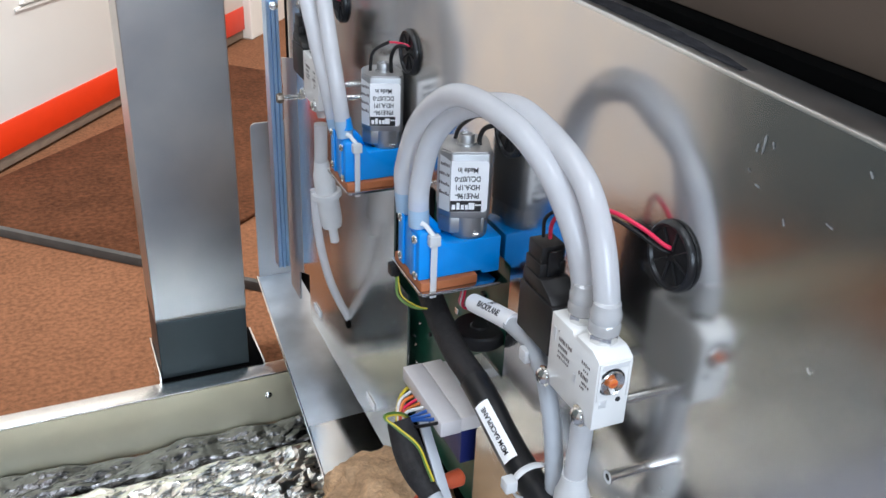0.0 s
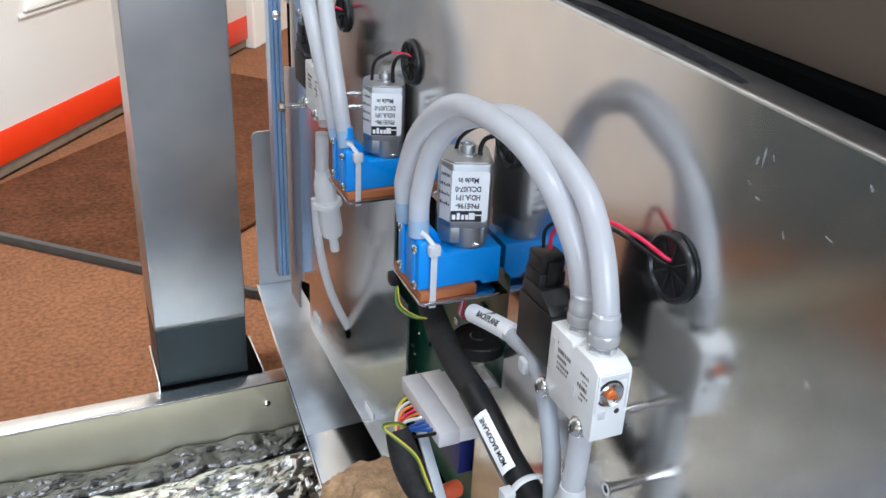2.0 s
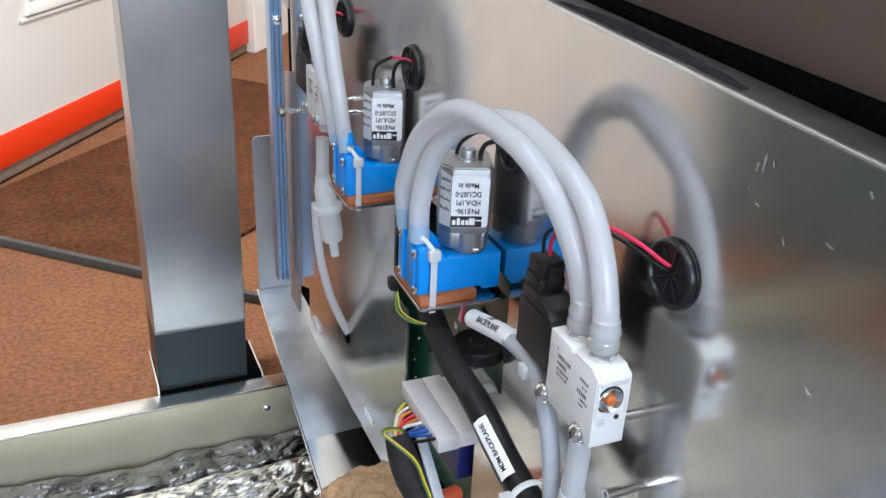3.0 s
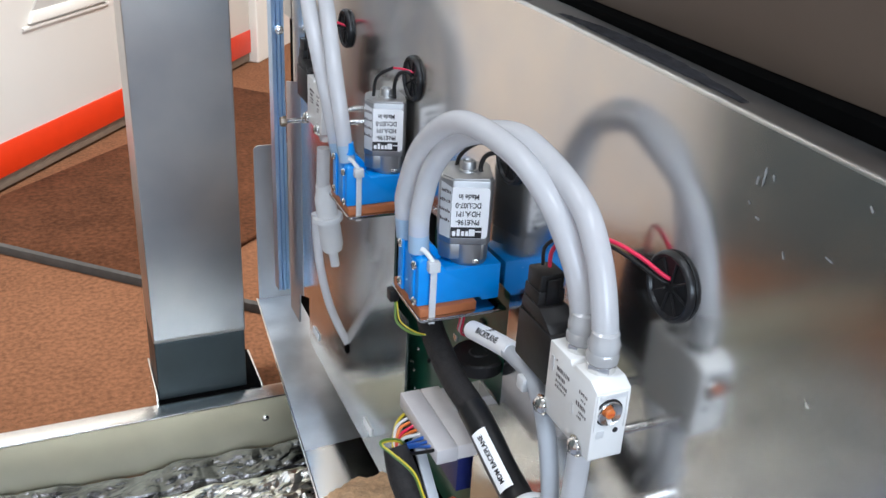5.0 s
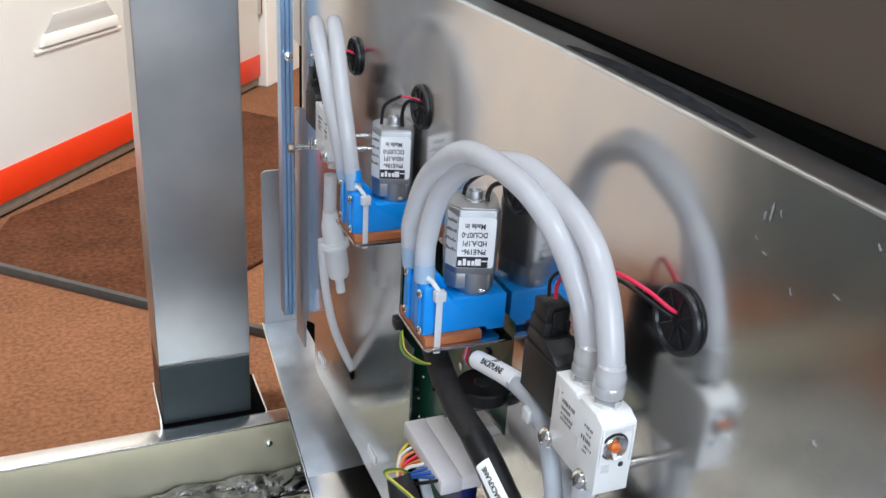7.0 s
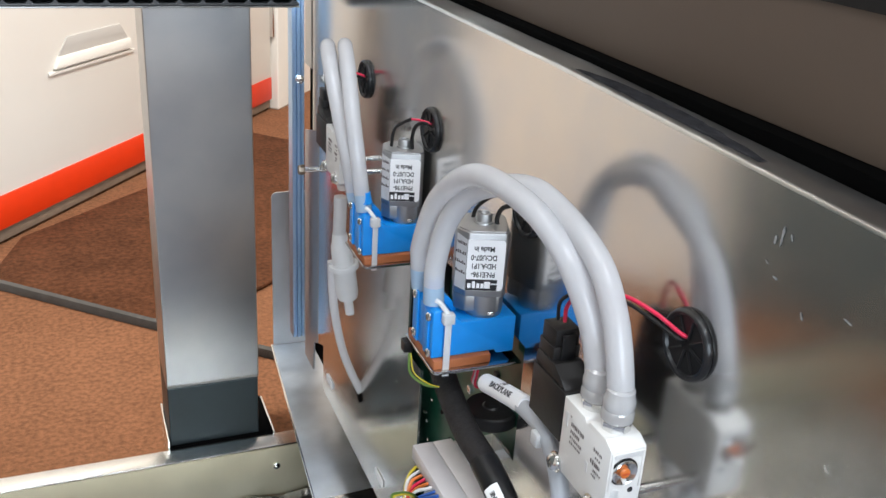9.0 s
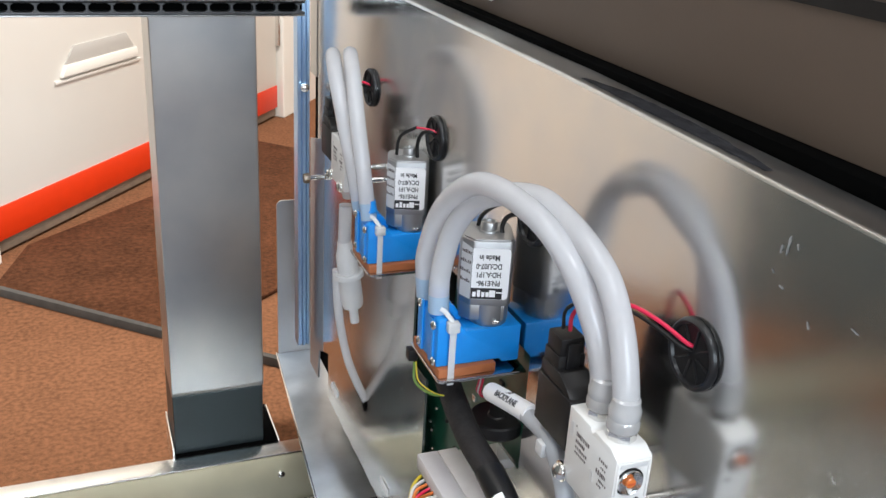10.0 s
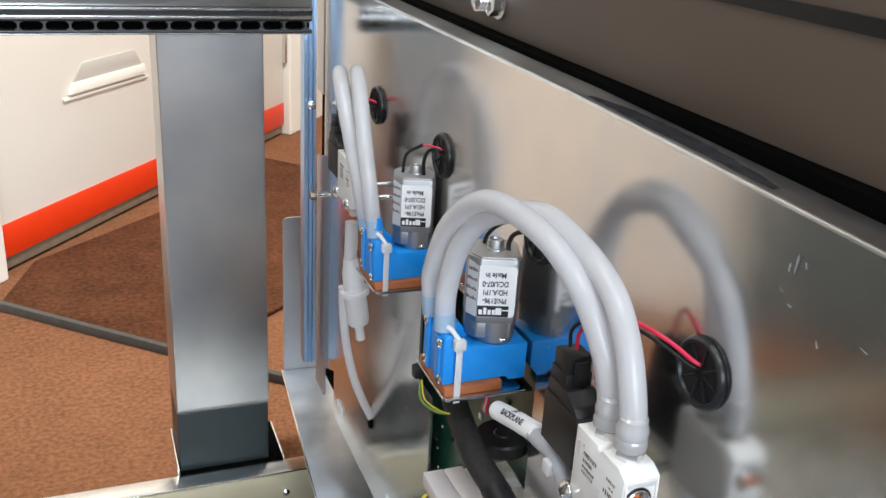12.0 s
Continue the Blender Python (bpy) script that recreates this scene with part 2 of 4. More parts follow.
def link(name, bm, mat, parent=None, label="", smooth=False):
    me = bpy.data.meshes.new(name)
    bm.normal_update()
    bm.to_mesh(me)
    bm.free()
    for m in mat if isinstance(mat, (list, tuple)) else [mat]:
        me.materials.append(m)
    if smooth:
        areas = [p.area for p in me.polygons]
        mid = sorted(areas)[len(areas) // 2]
        me.polygons.foreach_set("use_smooth", [a < 8 * mid for a in areas])
        me.set_sharp_from_angle(angle=radians(38))
    ob = new(name, me)
    if parent:
        attach(ob, parent)
    if label:
        ob["label"] = label
    return ob


def part(name, bm, mat, parent, label="", smooth=True):
    return link(name, bm, mat, parent, label, smooth)


def thing(name, at=(0, 0, 0), label="", category="", group="", kind=""):
    e = new(name)
    e.empty_display_size = 0.01
    e.matrix_basis = Matrix.Translation(at)
    return tagged(e, label, category, group, kind)


def rooted(name, at, label="", category="", group="", kind=""):
    e = thing(name, at, label, category, group, kind)
    ROOTED.add(e.name)
    return e


def box(x0, x1, y0, y1, z0, z1, bevel=0.0, seg=2, bm=None):
    own = bmesh.new()
    bmesh.ops.create_cube(own, size=1.0)
    for v in own.verts:
        v.co = ((x0 + x1) / 2 + v.co.x * (x1 - x0), (y0 + y1) / 2 + v.co.y * (y1 - y0), (z0 + z1) / 2 + v.co.z * (z1 - z0))
    if bevel:
        bmesh.ops.bevel(own, geom=own.edges[:], offset=bevel, segments=seg, affect="EDGES", profile=0.5)
    return merge(bm, own)


def merge(bm, own):
    if bm is None:
        return own
    me = bpy.data.meshes.new("join")
    own.to_mesh(me)
    own.free()
    bm.from_mesh(me)
    bpy.data.meshes.remove(me)
    return bm


def lathe(profile, base, axis, seg=28, bm=None):
    """A turned shape: profile is (radius, distance along axis)."""
    own = bmesh.new()
    q = Vector((0, 0, 1)).rotation_difference(Vector(axis)).to_matrix()
    rings = []
    for r, h in profile:
        rings.append([own.verts.new(Vector(base) + q @ Vector((r * math.cos(a), r * math.sin(a), h))) for a in [2 * math.pi * k / seg for k in range(seg)]])
    for a, b in zip(rings, rings[1:]):
        for k in range(seg):
            own.faces.new((a[k], a[(k + 1) % seg], b[(k + 1) % seg], b[k]))
    own.faces.new(rings[0][::-1])
    own.faces.new(rings[-1])
    return merge(bm, own)


def prism(outline, axis, lo, hi, bevel=0.0, bm=None):
    """An outline of pairs, pushed along axis 0, 1 or 2 from lo to hi."""
    own = bmesh.new()

    def at(p, h):
        v = list(p)
        v.insert(axis, h)
        return v
    a = [own.verts.new(at(p, lo)) for p in outline]
    b = [own.verts.new(at(p, hi)) for p in outline]
    own.faces.new(a)
    own.faces.new(b[::-1])
    n = len(a)
    for k in range(n):
        own.faces.new((a[(k + 1) % n], a[k], b[k], b[(k + 1) % n]))
    bmesh.ops.recalc_face_normals(own, faces=own.faces[:])
    if bevel:
        bmesh.ops.bevel(own, geom=own.edges[:], offset=bevel, segments=2, affect="EDGES", profile=0.5)
    return merge(bm, own)


def smooth_line(points, steps=10):
    p = [Vector(v) for v in points]
    p = [2 * p[0] - p[1]] + p + [2 * p[-1] - p[-2]]
    out = []
    for i in range(1, len(p) - 2):
        for s in range(steps):
            t = s / steps
            a, b, c, d = p[i - 1], p[i], p[i + 1], p[i + 2]
            out.append(0.5 * ((2 * b) + (c - a) * t + (2 * a - 5 * b + 4 * c - d) * t * t + (3 * b - a - 3 * c + d) * t ** 3))
    out.append(p[-2])
    return out


def hose(points, radius, seg=16, steps=10, bm=None, flat=1.0, side=None, bore=0.0):
    """A round hose along a smooth line; radius may be a function of 0..1."""
    own = bmesh.new()
    line = smooth_line(points, steps)
    n = len(line)
    up = Vector(side) if side else Vector((1, 0, 0.13))
    rings = []
    for i, c in enumerate(line):
        t = (line[min(i + 1, n - 1)] - line[max(i - 1, 0)]).normalized()
        u = (up - t * up.dot(t)).normalized()
        w = t.cross(u)
        r = radius(i / (n - 1)) if callable(radius) else radius
        rings.append([own.verts.new(c + u * (r * math.cos(a)) + w * (r * flat * math.sin(a))) for a in [2 * math.pi * k / seg for k in range(seg)]])
    for a, b in zip(rings, rings[1:]):
        for k in range(seg):
            own.faces.new((a[k], a[(k + 1) % seg], b[(k + 1) % seg], b[k]))
    own.faces.new(rings[0][::-1])
    own.faces.new(rings[-1])
    bmesh.ops.recalc_face_normals(own, faces=own.faces[:])
    return merge(bm, own)


def writing(name, text, size, m, mat, parent, label=""):
    """Built-in font, turned into a thin mesh; its middle lies at m."""
    cu = bpy.data.curves.new(name, "FONT")
    cu.body, cu.size, cu.align_x, cu.align_y, cu.extrude = text, size, "CENTER", "CENTER", 0.00006
    cu.offset = size * 0.022
    tmp = new("writing_tmp", cu)
    me = bpy.data.meshes.new_from_object(tmp.evaluated_get(bpy.context.evaluated_depsgraph_get()))
    bpy.data.objects.remove(tmp)
    me.materials.clear()
    me.materials.append(mat)
    me.transform(m)
    ob = new(name, me)
    attach(ob, parent)
    if label:
        ob["label"] = label
    return ob


def turned(at, x_way, y_way):
    """A pose whose flat x and y run along the two ways."""
    x, y = Vector(x_way).normalized(), Vector(y_way).normalized()
    z = x.cross(y).normalized()
    y = z.cross(x)
    m = Matrix((x, y, z)).transposed().to_4x4()
    m.translation = at
    return m


# ---- the room ----
bm = bmesh.new()
bmesh.ops.create_grid(bm, x_segments=2, y_segments=2, size=3.2, matrix=Matrix.Translation((0, 0.6, FLOOR)))
tagged(link("floor", bm, CARPET), "tan short-pile carpet floor", "floor", kind="structure")
tagged(link("ceiling", box(-3.2, 3.2, -2.6, 3.8, 1.75, 1.8), CEIL), "plain off-white ceiling", "ceiling", kind="structure")
tagged(link("wall_west", box(-2.5, -2.4, -2.6, 3.8, FLOOR, 1.75), WALL), "plain beige painted wall", "wall", kind="structure")
tagged(link("wall_east", box(2.4, 2.5, -2.6, 3.8, FLOOR, 1.75), WALL), "plain beige painted wall", "wall", kind="structure")
tagged(link("wall_south", box(-2.4, 2.4, -2.6, -2.5, FLOOR, 1.75), WALL_REFLECT_GREY), "unseen closing wall, toned dark for the reflections", "wall", kind="structure")
tagged(link("wall_north", box(-2.4, 2.4, 3.6, 3.7, FLOOR, 1.75), WALL), "plain beige painted wall", "wall", kind="structure")

# ---- the door, built along its own x ----
D = turned((-0.3852, 1.6847, FLOOR), (0.622, 0.783, 0), (-0.783, 0.622, 0))
door = thing("door_1", label="white moulded door with orange-red kick strip", category="door", kind="structure")
door.matrix_basis = D
DW = 1.085
slab = box(0.0, DW, 0.0, 0.040, 0.03, 2.03, 0.002)
part("door_slab", slab, DOOR_WHITE, door)
part("kick_strip", box(0.002, DW - 0.002, -0.0025, 0.0, 0.031, 0.092, 0.0008), ORANGE_TAPE, door, "orange-red kick strip")
part("door_sweep", box(0.0, DW, 0.004, 0.034, 0.006, 0.0295, 0.002), SWEEP, door, "grey-brown door sweep")


part("panel_bead", box(0.197, 0.462, -0.004, 0.0, 0.272, 0.2785, 0.001), DOOR_WHITE, door)
part("panel_ledge", prism([(0.212, 0.283), (0.452, 0.283), (0.446, 0.303), (0.226, 0.303)], 1, -0.008, 0.0, 0.001), DOOR_WHITE, door)
# Flat plate; its grey replaces the shade of a sloped face.
part("panel_shade", prism([(0.228, 0.3035), (0.444, 0.3035), (0.420, 0.335), (0.257, 0.335)], 1, -0.003, 0.0, 0.0006), DOOR_SHADE, door, "panel foot plate, its shade painted grey")
part("hinge", box(DW - 0.005, DW + 0.012, -0.012, 0.004, 0.20, 0.30, 0.003), STEEL, door, "dull metal door hinge")
jamb = link("door_jamb", box(DW + 0.004, DW + 0.12, -0.02, 0.10, 0, 2.1, 0.004), DOOR_WHITE)
jamb.matrix_basis = D
tagged(jamb, "white painted door jamb beside the hinge", "door frame", kind="structure")
jamb2 = link("door_jamb", box(-0.10, -0.006, -0.02, 0.10, 0, 2.1, 0.004), DOOR_WHITE)
jamb2.matrix_basis = D
tagged(jamb2, "white painted door jamb at the latch side", "door frame", kind="structure")
side_wall = link("wall_beside_door", box(DW + 0.12, 2.6, 0.0, 0.1, 0, 2.45), WALL)
side_wall.matrix_basis = D
tagged(side_wall, "beige wall beside the door", "wall", kind="structure")
side_wall = link("wall_beside_latch", box(-0.62, -0.10, 0.0, 0.1, 0, 2.45), WALL)
side_wall.matrix_basis = D
tagged(side_wall, "beige wall beside the door latch", "wall", kind="structure")
# Out of view; added dark so the panel's right side reflects dark.
side_wall = link("reflection_wall", box(-2.4, -0.62, 0.0, 0.1, 0, 2.45), WALL_REFLECT_DARK)
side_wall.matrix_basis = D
tagged(side_wall, "unseen wall, toned dark to be reflected in the panel", "wall", kind="structure")

# ---- the mat ----
mat_ob = thing("floor_mat", label="dark brown pile mat with rubber edge on the carpet", category="mat")
outline = [(-0.383, 1.555), (-0.105, 1.30), (0.50, 1.80), (0.27, 2.22), (0.19, 2.30), (-0.085, 1.955), (-0.335, 1.725)]
part("mat_top", prism(outline, 2, FLOOR + 0.001, FLOOR + 0.009, 0.003), MAT, mat_ob)
rim = [(x, y, FLOOR + 0.006) for x, y in ((-0.60, 1.745), (-0.383, 1.548), (-0.10, 1.292), (0.20, 1.03))]
part("rubber_edge", hose(rim, 0.011, 8, 8, flat=0.6, side=(0, 0, 1)), MAT_EDGE, mat_ob, "dark grey rubber edging")

# ---- steel frame: post, base rail ----
post = thing("steel_post", (0, 0, 0), "galvanised square steel post standing behind the base rail", "post")
part("column", prism([(0.906, 0.6), (0.985, 0.6), (0.985, -0.5530), (0.9085, -0.5530), (0.9060, -0.5480)], 0, -0.1635, -0.065, 0.0012), GALV_POST, post, smooth=False)
# Split off the column so the dark reflection can be coloured in.
part("post_lower_end", prism([(0.9086, -0.5532), (0.985, -0.5532), (0.985, -0.665), (0.9110, -0.665)], 0, -0.1630, -0.0655, 0.0010), POST_REFLECTION, post, "lower end of the post with its dark reflection painted in", smooth=False)
# Plate painted flat black for the shade beside the post foot.
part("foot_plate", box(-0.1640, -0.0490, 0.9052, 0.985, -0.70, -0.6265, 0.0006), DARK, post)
part("foot_rim", box(-0.0500, -0.0478, 0.9052, 0.982, -0.660, -0.6255, 0.0004), EDGE, post, "bright cut edge of the foot")
part("foot_rim", box(-0.1662, -0.1640, 0.9052, 0.982, -0.660, -0.6150, 0.0004), EDGE, post, "bright cut edge of the foot")
rail = thing("base_rail", (0, 0, 0), "folded yellow-zinc base rail of the machine frame", "rail")
part("web", box(-0.9, 0.05, 0.880, 0.8825, -0.70, -0.6305), ZINC_OLIVE, rail)
part("top_flange", box(-0.9, 0.05, 0.880, 0.9045, -0.6300, -0.6280, 0.0008), EDGE, rail)
part("screw", lathe([(0.004, 0), (0.004, 0.002), (0.002, 0.0032)], (-0.052, 0.880, -0.655), (0, -1, 0), 14), STEEL, rail, "round screw head")

# ---- the mounting panel ----
panel = thing("mounting_panel", (0, 0, 0), "galvanised steel mounting panel carrying pumps and valves", "panel")
sheet = bmesh.new()
for cell in (
    [(0.617, -0.5590), (0.8700, -0.5590), (0.8740, -0.5560), (0.8740, -0.5045), (0.8970, -0.5140), (0.8970, -0.2700), (0.9240, -0.2770), (0.9240, -0.0985), (0.617, -0.0985), (0.617, -0.262), (0.617, -0.37)],
    [(0.585, -0.37), (0.617, -0.37), (0.617, -0.5590), (0.585, -0.5590), (0.585, -0.50)],
    [(0.4245, -0.0985), (0.617, -0.0985), (0.617, -0.262), (0.4245, -0.262)],
    [(-0.45, -0.1140), (0.4245, -0.0985), (0.4245, -0.262), (0.4245, -0.342), (0.4245, -0.5590), (-0.45, -0.5590)],
    [(0.4245, -0.342), (0.4550, -0.342), (0.4550, -0.50), (0.4550, -0.5590), (0.4245, -0.5590)],
    [(0.4550, -0.50), (0.585, -0.50), (0.585, -0.5590), (0.4550, -0.5590)],
):
    sheet.faces.new([sheet.verts.new((0.0, y, z)) for y, z in cell])
bmesh.ops.remove_doubles(sheet, verts=sheet.verts[:], dist=0.00001)
bmesh.ops.recalc_face_normals(sheet, faces=sheet.faces[:])
if sum(f.normal.x * f.calc_area() for f in sheet.faces) > 0:
    bmesh.ops.reverse_faces(sheet, faces=sheet.faces[:])
bmesh.ops.solidify(sheet, geom=sheet.faces[:], thickness=0.0018)
panel_sheet = part("sheet", sheet, GALV, panel, smooth=False)
part("end_tab", prism([(0.8974, -0.5142), (0.9140, -0.5210), (0.9175, -0.5590), (0.9550, -0.5590), (0.9550, -0.2850), (0.8974, -0.2702)], 0, -0.0004, 0.0014), GALV_TAB, panel, "dull steel tab at the panel end", smooth=False)
for y0, z0, y1, z1, w in ((0.2444, -0.1231, 0.2438, -0.115, 0.00154),
                          (0.2474, -0.1234, 0.247, -0.1197, 0.00154),
                          (0.239, -0.1191, 0.2401, -0.1165, 0.0011),
                          (0.25, -0.1304, 0.2483, -0.1317, 0.00088),
                          (0.2449, -0.1348, 0.242, -0.1353, 0.0011),
                          (0.2281, -0.1411, 0.2266, -0.144, 0.00088),
                          (0.2092, -0.1343, 0.2053, -0.1351, 0.00088),
                          (0.1968, -0.1104, 0.195, -0.1125, 0.00132)):
    d = Vector((0, y1 - y0, z1 - z0))
    side = Vector((0, -d.z, d.y)).normalized() * w / 2
    mark = bmesh.new()
    spine = [(0.0, 0.15), (0.25, 0.8), (0.5, 0.55), (0.75, 1.0), (1.0, 0.1)]
    rows = [[mark.verts.new(Vector((-0.00025, y0, z0)) + d * u + side * q * v) for q in (-1, 1)] for u, v in spine]
    for r0, r1 in zip(rows, rows[1:]):
        mark.faces.new((r0[0], r1[0], r1[1], r0[1]))
    part("scuff_mark", mark, SCUFF, panel, "pale scuff mark on the sheet")
bend = bmesh.new()
ends = []
for y, dz in ((-0.45, -0.0155), (0.4245, 0.0), (0.924, 0.0)):
    prof = [(0.0, -0.0985), (0.0003, -0.0976), (0.0010, -0.0969), (0.0020, -0.0966), (0.0200, -0.0968), (0.0200, -0.0985), (0.0018, -0.0985)]
    ends.append([bend.verts.new((x, y, z + dz)) for x, z in prof])
for e0, e1 in zip(ends, ends[1:]):
    for k in range(len(e0)):
        bend.faces.new((e0[k - 1], e0[k], e1[k], e1[k - 1]))
bmesh.ops.recalc_face_normals(bend, faces=bend.faces[:])
part("top_bend", bend, GALV_DIRTY, panel)
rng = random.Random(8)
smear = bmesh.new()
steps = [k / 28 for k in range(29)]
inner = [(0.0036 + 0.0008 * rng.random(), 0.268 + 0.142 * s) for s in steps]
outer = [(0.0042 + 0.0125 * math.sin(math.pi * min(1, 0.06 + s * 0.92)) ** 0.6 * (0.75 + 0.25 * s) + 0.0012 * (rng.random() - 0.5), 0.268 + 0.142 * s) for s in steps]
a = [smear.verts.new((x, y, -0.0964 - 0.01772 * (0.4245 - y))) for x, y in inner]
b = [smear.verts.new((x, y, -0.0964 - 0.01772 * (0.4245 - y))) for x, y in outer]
for k in range(28):
    smear.faces.new((a[k], b[k], b[k + 1], a[k + 1]))
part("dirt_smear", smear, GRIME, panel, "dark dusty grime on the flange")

# ---- taupe cabinet body above ----
body = thing("cabinet_body", (0, 0.45, -0.0975), "taupe painted cabinet wall with black seal", "cabinet")
part("side_wall", box(0.030, 0.034, -0.9, 0.5, 0.0040, 0.7, 0.001), TAUPE, body)
part("door_seal", box(0.0212, 0.0450, -0.9, 0.5, -0.0130, 0.0039, 0.0004), DARK, body, "black rubber door seal")
part("groove", box(0.0285, 0.0300, -0.9, 0.10, 0.0552, 0.0615), BLACK, body)
bolt = rooted("bolt", (0.0295, 0.579, -0.077), "bright hex bolt with washer in the taupe wall", "bolt")
part("washer", lathe([(0.0115, 0), (0.0115, 0.0018), (0.006, 0.0022)], (0.0298, 0.579, -0.0735), (-1, 0, 0)), STEEL, bolt)
part("bolt_head", lathe([(0.0095, 0), (0.0095, 0.006), (0.008, 0.0074), (0.005, 0.0074)], (0.0276, 0.579, -0.0735), (-1, 0, 0), 6), STEEL, bolt)
thread = [(0.0052 + 0.0012 * (k % 2), 0.0002 + 0.0011 * k) for k in range(9)] + [(0.0030, 0.0100), (0.0001, 0.0100)]
part("threaded_end", lathe(thread, (0.0202, 0.579, -0.0735), (-1, 0, 0)), STEEL, bolt)

# ---- far end: end plate, corner profile, gap shade slab, tray ----
plate = rooted("end_plate", (0.006, 1.058, -0.600), "galvanised end plate with rounded corner", "plate")
corner = [(-0.0170, -0.6000), (0.039, -0.6000), (0.039, -0.3924)] + [(-0.0170 + 0.0064 - 0.0064 * math.sin(a), -0.3924 - 0.0064 + 0.0064 * math.cos(a)) for a in (0, 0.4, 0.8, 1.2, 1.57)]
part("plate_sheet", prism(corner, 1, 1.0561, 1.0582), GALV_TAB, plate, smooth=False)
rod = rooted("corner_profile", (-0.012, 0.937, -0.52), "bluish aluminium corner profile with screws", "profile")
prof = [(-0.0200, 0.930), (-0.0168, 0.930), (-0.0164, 0.9325), (-0.0156, 0.9325), (-0.0152, 0.929), (-0.0122, 0.929), (-0.0118, 0.933), (-0.0108, 0.933), (-0.0104, 0.930), (-0.0075, 0.930), (-0.0075, 0.947), (-0.0200, 0.947)]
part("extrusion", prism(prof, 2, -0.521, 0.45), BLUE_ROD, rod, smooth=False)
part("screw", lathe([(0.0045, 0), (0.0045, 0.003), (0.0025, 0.0045)], (-0.0135, 0.927, -0.2235), (0, -1, 0), 12), STEEL, rod)
part("screw", lathe([(0.0045, 0), (0.0045, 0.003), (0.0025, 0.0045)], (-0.0135, 0.927, -0.06), (0, -1, 0), 12), STEEL, rod)
tagged(link("gap_strip", box(0.0005, 0.0026, 0.9320, 0.9600, -0.2150, 0.45, 0.0006), GALV_POST), "bluish steel strip closing the gap beside the corner profile", "strip", kind="structure")
# Solid slab whose black carries the shade of the gap.
tagged(link("gap_shade", box(0.003, 0.02, 0.86, 0.947, -0.536, 0.45), DARK), "black slab painted for the shade behind the panel end", "gap", kind="structure")
# Added black sheet: keeps room light out of the opening and tray gap.
tagged(link("panel_light_blocker", box(0.040, 0.060, -0.45, 0.955, FLOOR, -0.12), DARK), "black sheet added behind the mounting panel to block light", "wall", kind="structure")
tray = rooted("bottom_tray", (-0.03, 0.75, -0.602), "shiny steel tray under the panel edge", "tray")
part("tray_sheet", prism([(-0.0193, 1.0567), (0.0395, 1.0567), (0.0395, 0.5127), (-0.0617, 0.5127)], 2, -0.6024, -0.6003), GALV_TRAY, tray, smooth=False)
part("overlap_plate", prism([(-0.0430, 0.7380), (0.0390, 0.7426), (0.0390, 0.5127), (-0.0611, 0.5127)], 2, -0.6000, -0.5993), GALV, tray, smooth=False)
part("tray_lip", hose([(-0.0195, 1.0567, -0.5998), (-0.0409, 0.7804, -0.5998), (-0.0619, 0.5127, -0.5998)], 0.0012, 6, 4, side=(0, 0, 1)), EDGE, tray)
for y0, z0 in ((0.845, -0.5325), (0.672, -0.5325)):
    t = tagged(link("tape_tab", box(-0.0016, -0.0003, y0 - 0.012, y0 + 0.010, z0 - 0.0035, z0 + 0.0045, 0.0006), PAPER), "small white tape tab on the panel edge", "tape", "tape tabs")

# ---- foil-wrapped base, fibre lump ----
# Added plate out of view; it only feeds reflections in panel and post.
tagged(link("base_reflector", box(-1.0, 0.4, -0.75, 0.555, FLOOR + 0.002, -0.672, 0.002), BASE), "unseen blue-grey plate added for panel and post reflections", "base", kind="structure")


def crumple(name, x0, x1, y0, y1, z, height, nx, ny, roundness, label, mat=FOIL):
    b = bmesh.new()
    grid = []
    for j in range(ny + 1):
        row = []
        for i in range(nx + 1):
            u, v = i / nx, j / ny
            x, y = x0 + (x1 - x0) * u, y0 + (y1 - y0) * v
            p = Vector((x * 36, y * 52, z * 9))
            h = abs(noise.noise(p * 0.55)) * 0.010 + abs(noise.noise(p * 1.3 + Vector((5, 2, 0)))) * 0.0045 + abs(noise.noise(p * 3.1)) * 0.0016 + noise.noise(p * 0.2) * 0.005 - 0.003
            drop = roundness * (max(0, abs(v - 0.5) * 2 - 0.8) / 0.2) ** 2
            row.append(b.verts.new((x + noise.noise(p * 1.7) * 0.003, y + noise.noise(p * 1.7 + Vector((9, 0, 0))) * 0.003, z + h - drop)))
        grid.append(row)
    for j in range(ny):
        for i in range(nx):
            b.faces.new((grid[j][i], grid[j][i + 1], grid[j + 1][i + 1], grid[j + 1][i]))
    low0 = [b.verts.new((v.co.x, v.co.y, FLOOR + 0.001)) for v in grid[0]]
    low1 = [b.verts.new((v.co.x, v.co.y, FLOOR + 0.001)) for v in grid[-1]]
    for i in range(nx):
        b.faces.new((low0[i], low0[i + 1], grid[0][i + 1], grid[0][i]))
        b.faces.new((grid[-1][i], grid[-1][i + 1], low1[i + 1], low1[i]))
    ob = link(name, b, mat)
    return tagged(ob, label, "insulation")


crumple("foil_insulation", -0.75, 0.01, 0.56, 0.822, -0.672, 0.03, 190, 110, 0.018, "crumpled silver foil insulation over the machine base")
crumple("foil_roll", -0.75, 0.01, 0.832, 0.878, -0.691, 0.02, 220, 20, 0.006, "narrow crumpled foil strip against the rail, darkened for its shade", FOIL_SHADED)
bm = bmesh.new()
bmesh.ops.create_icosphere(bm, subdivisions=5, radius=1.0)
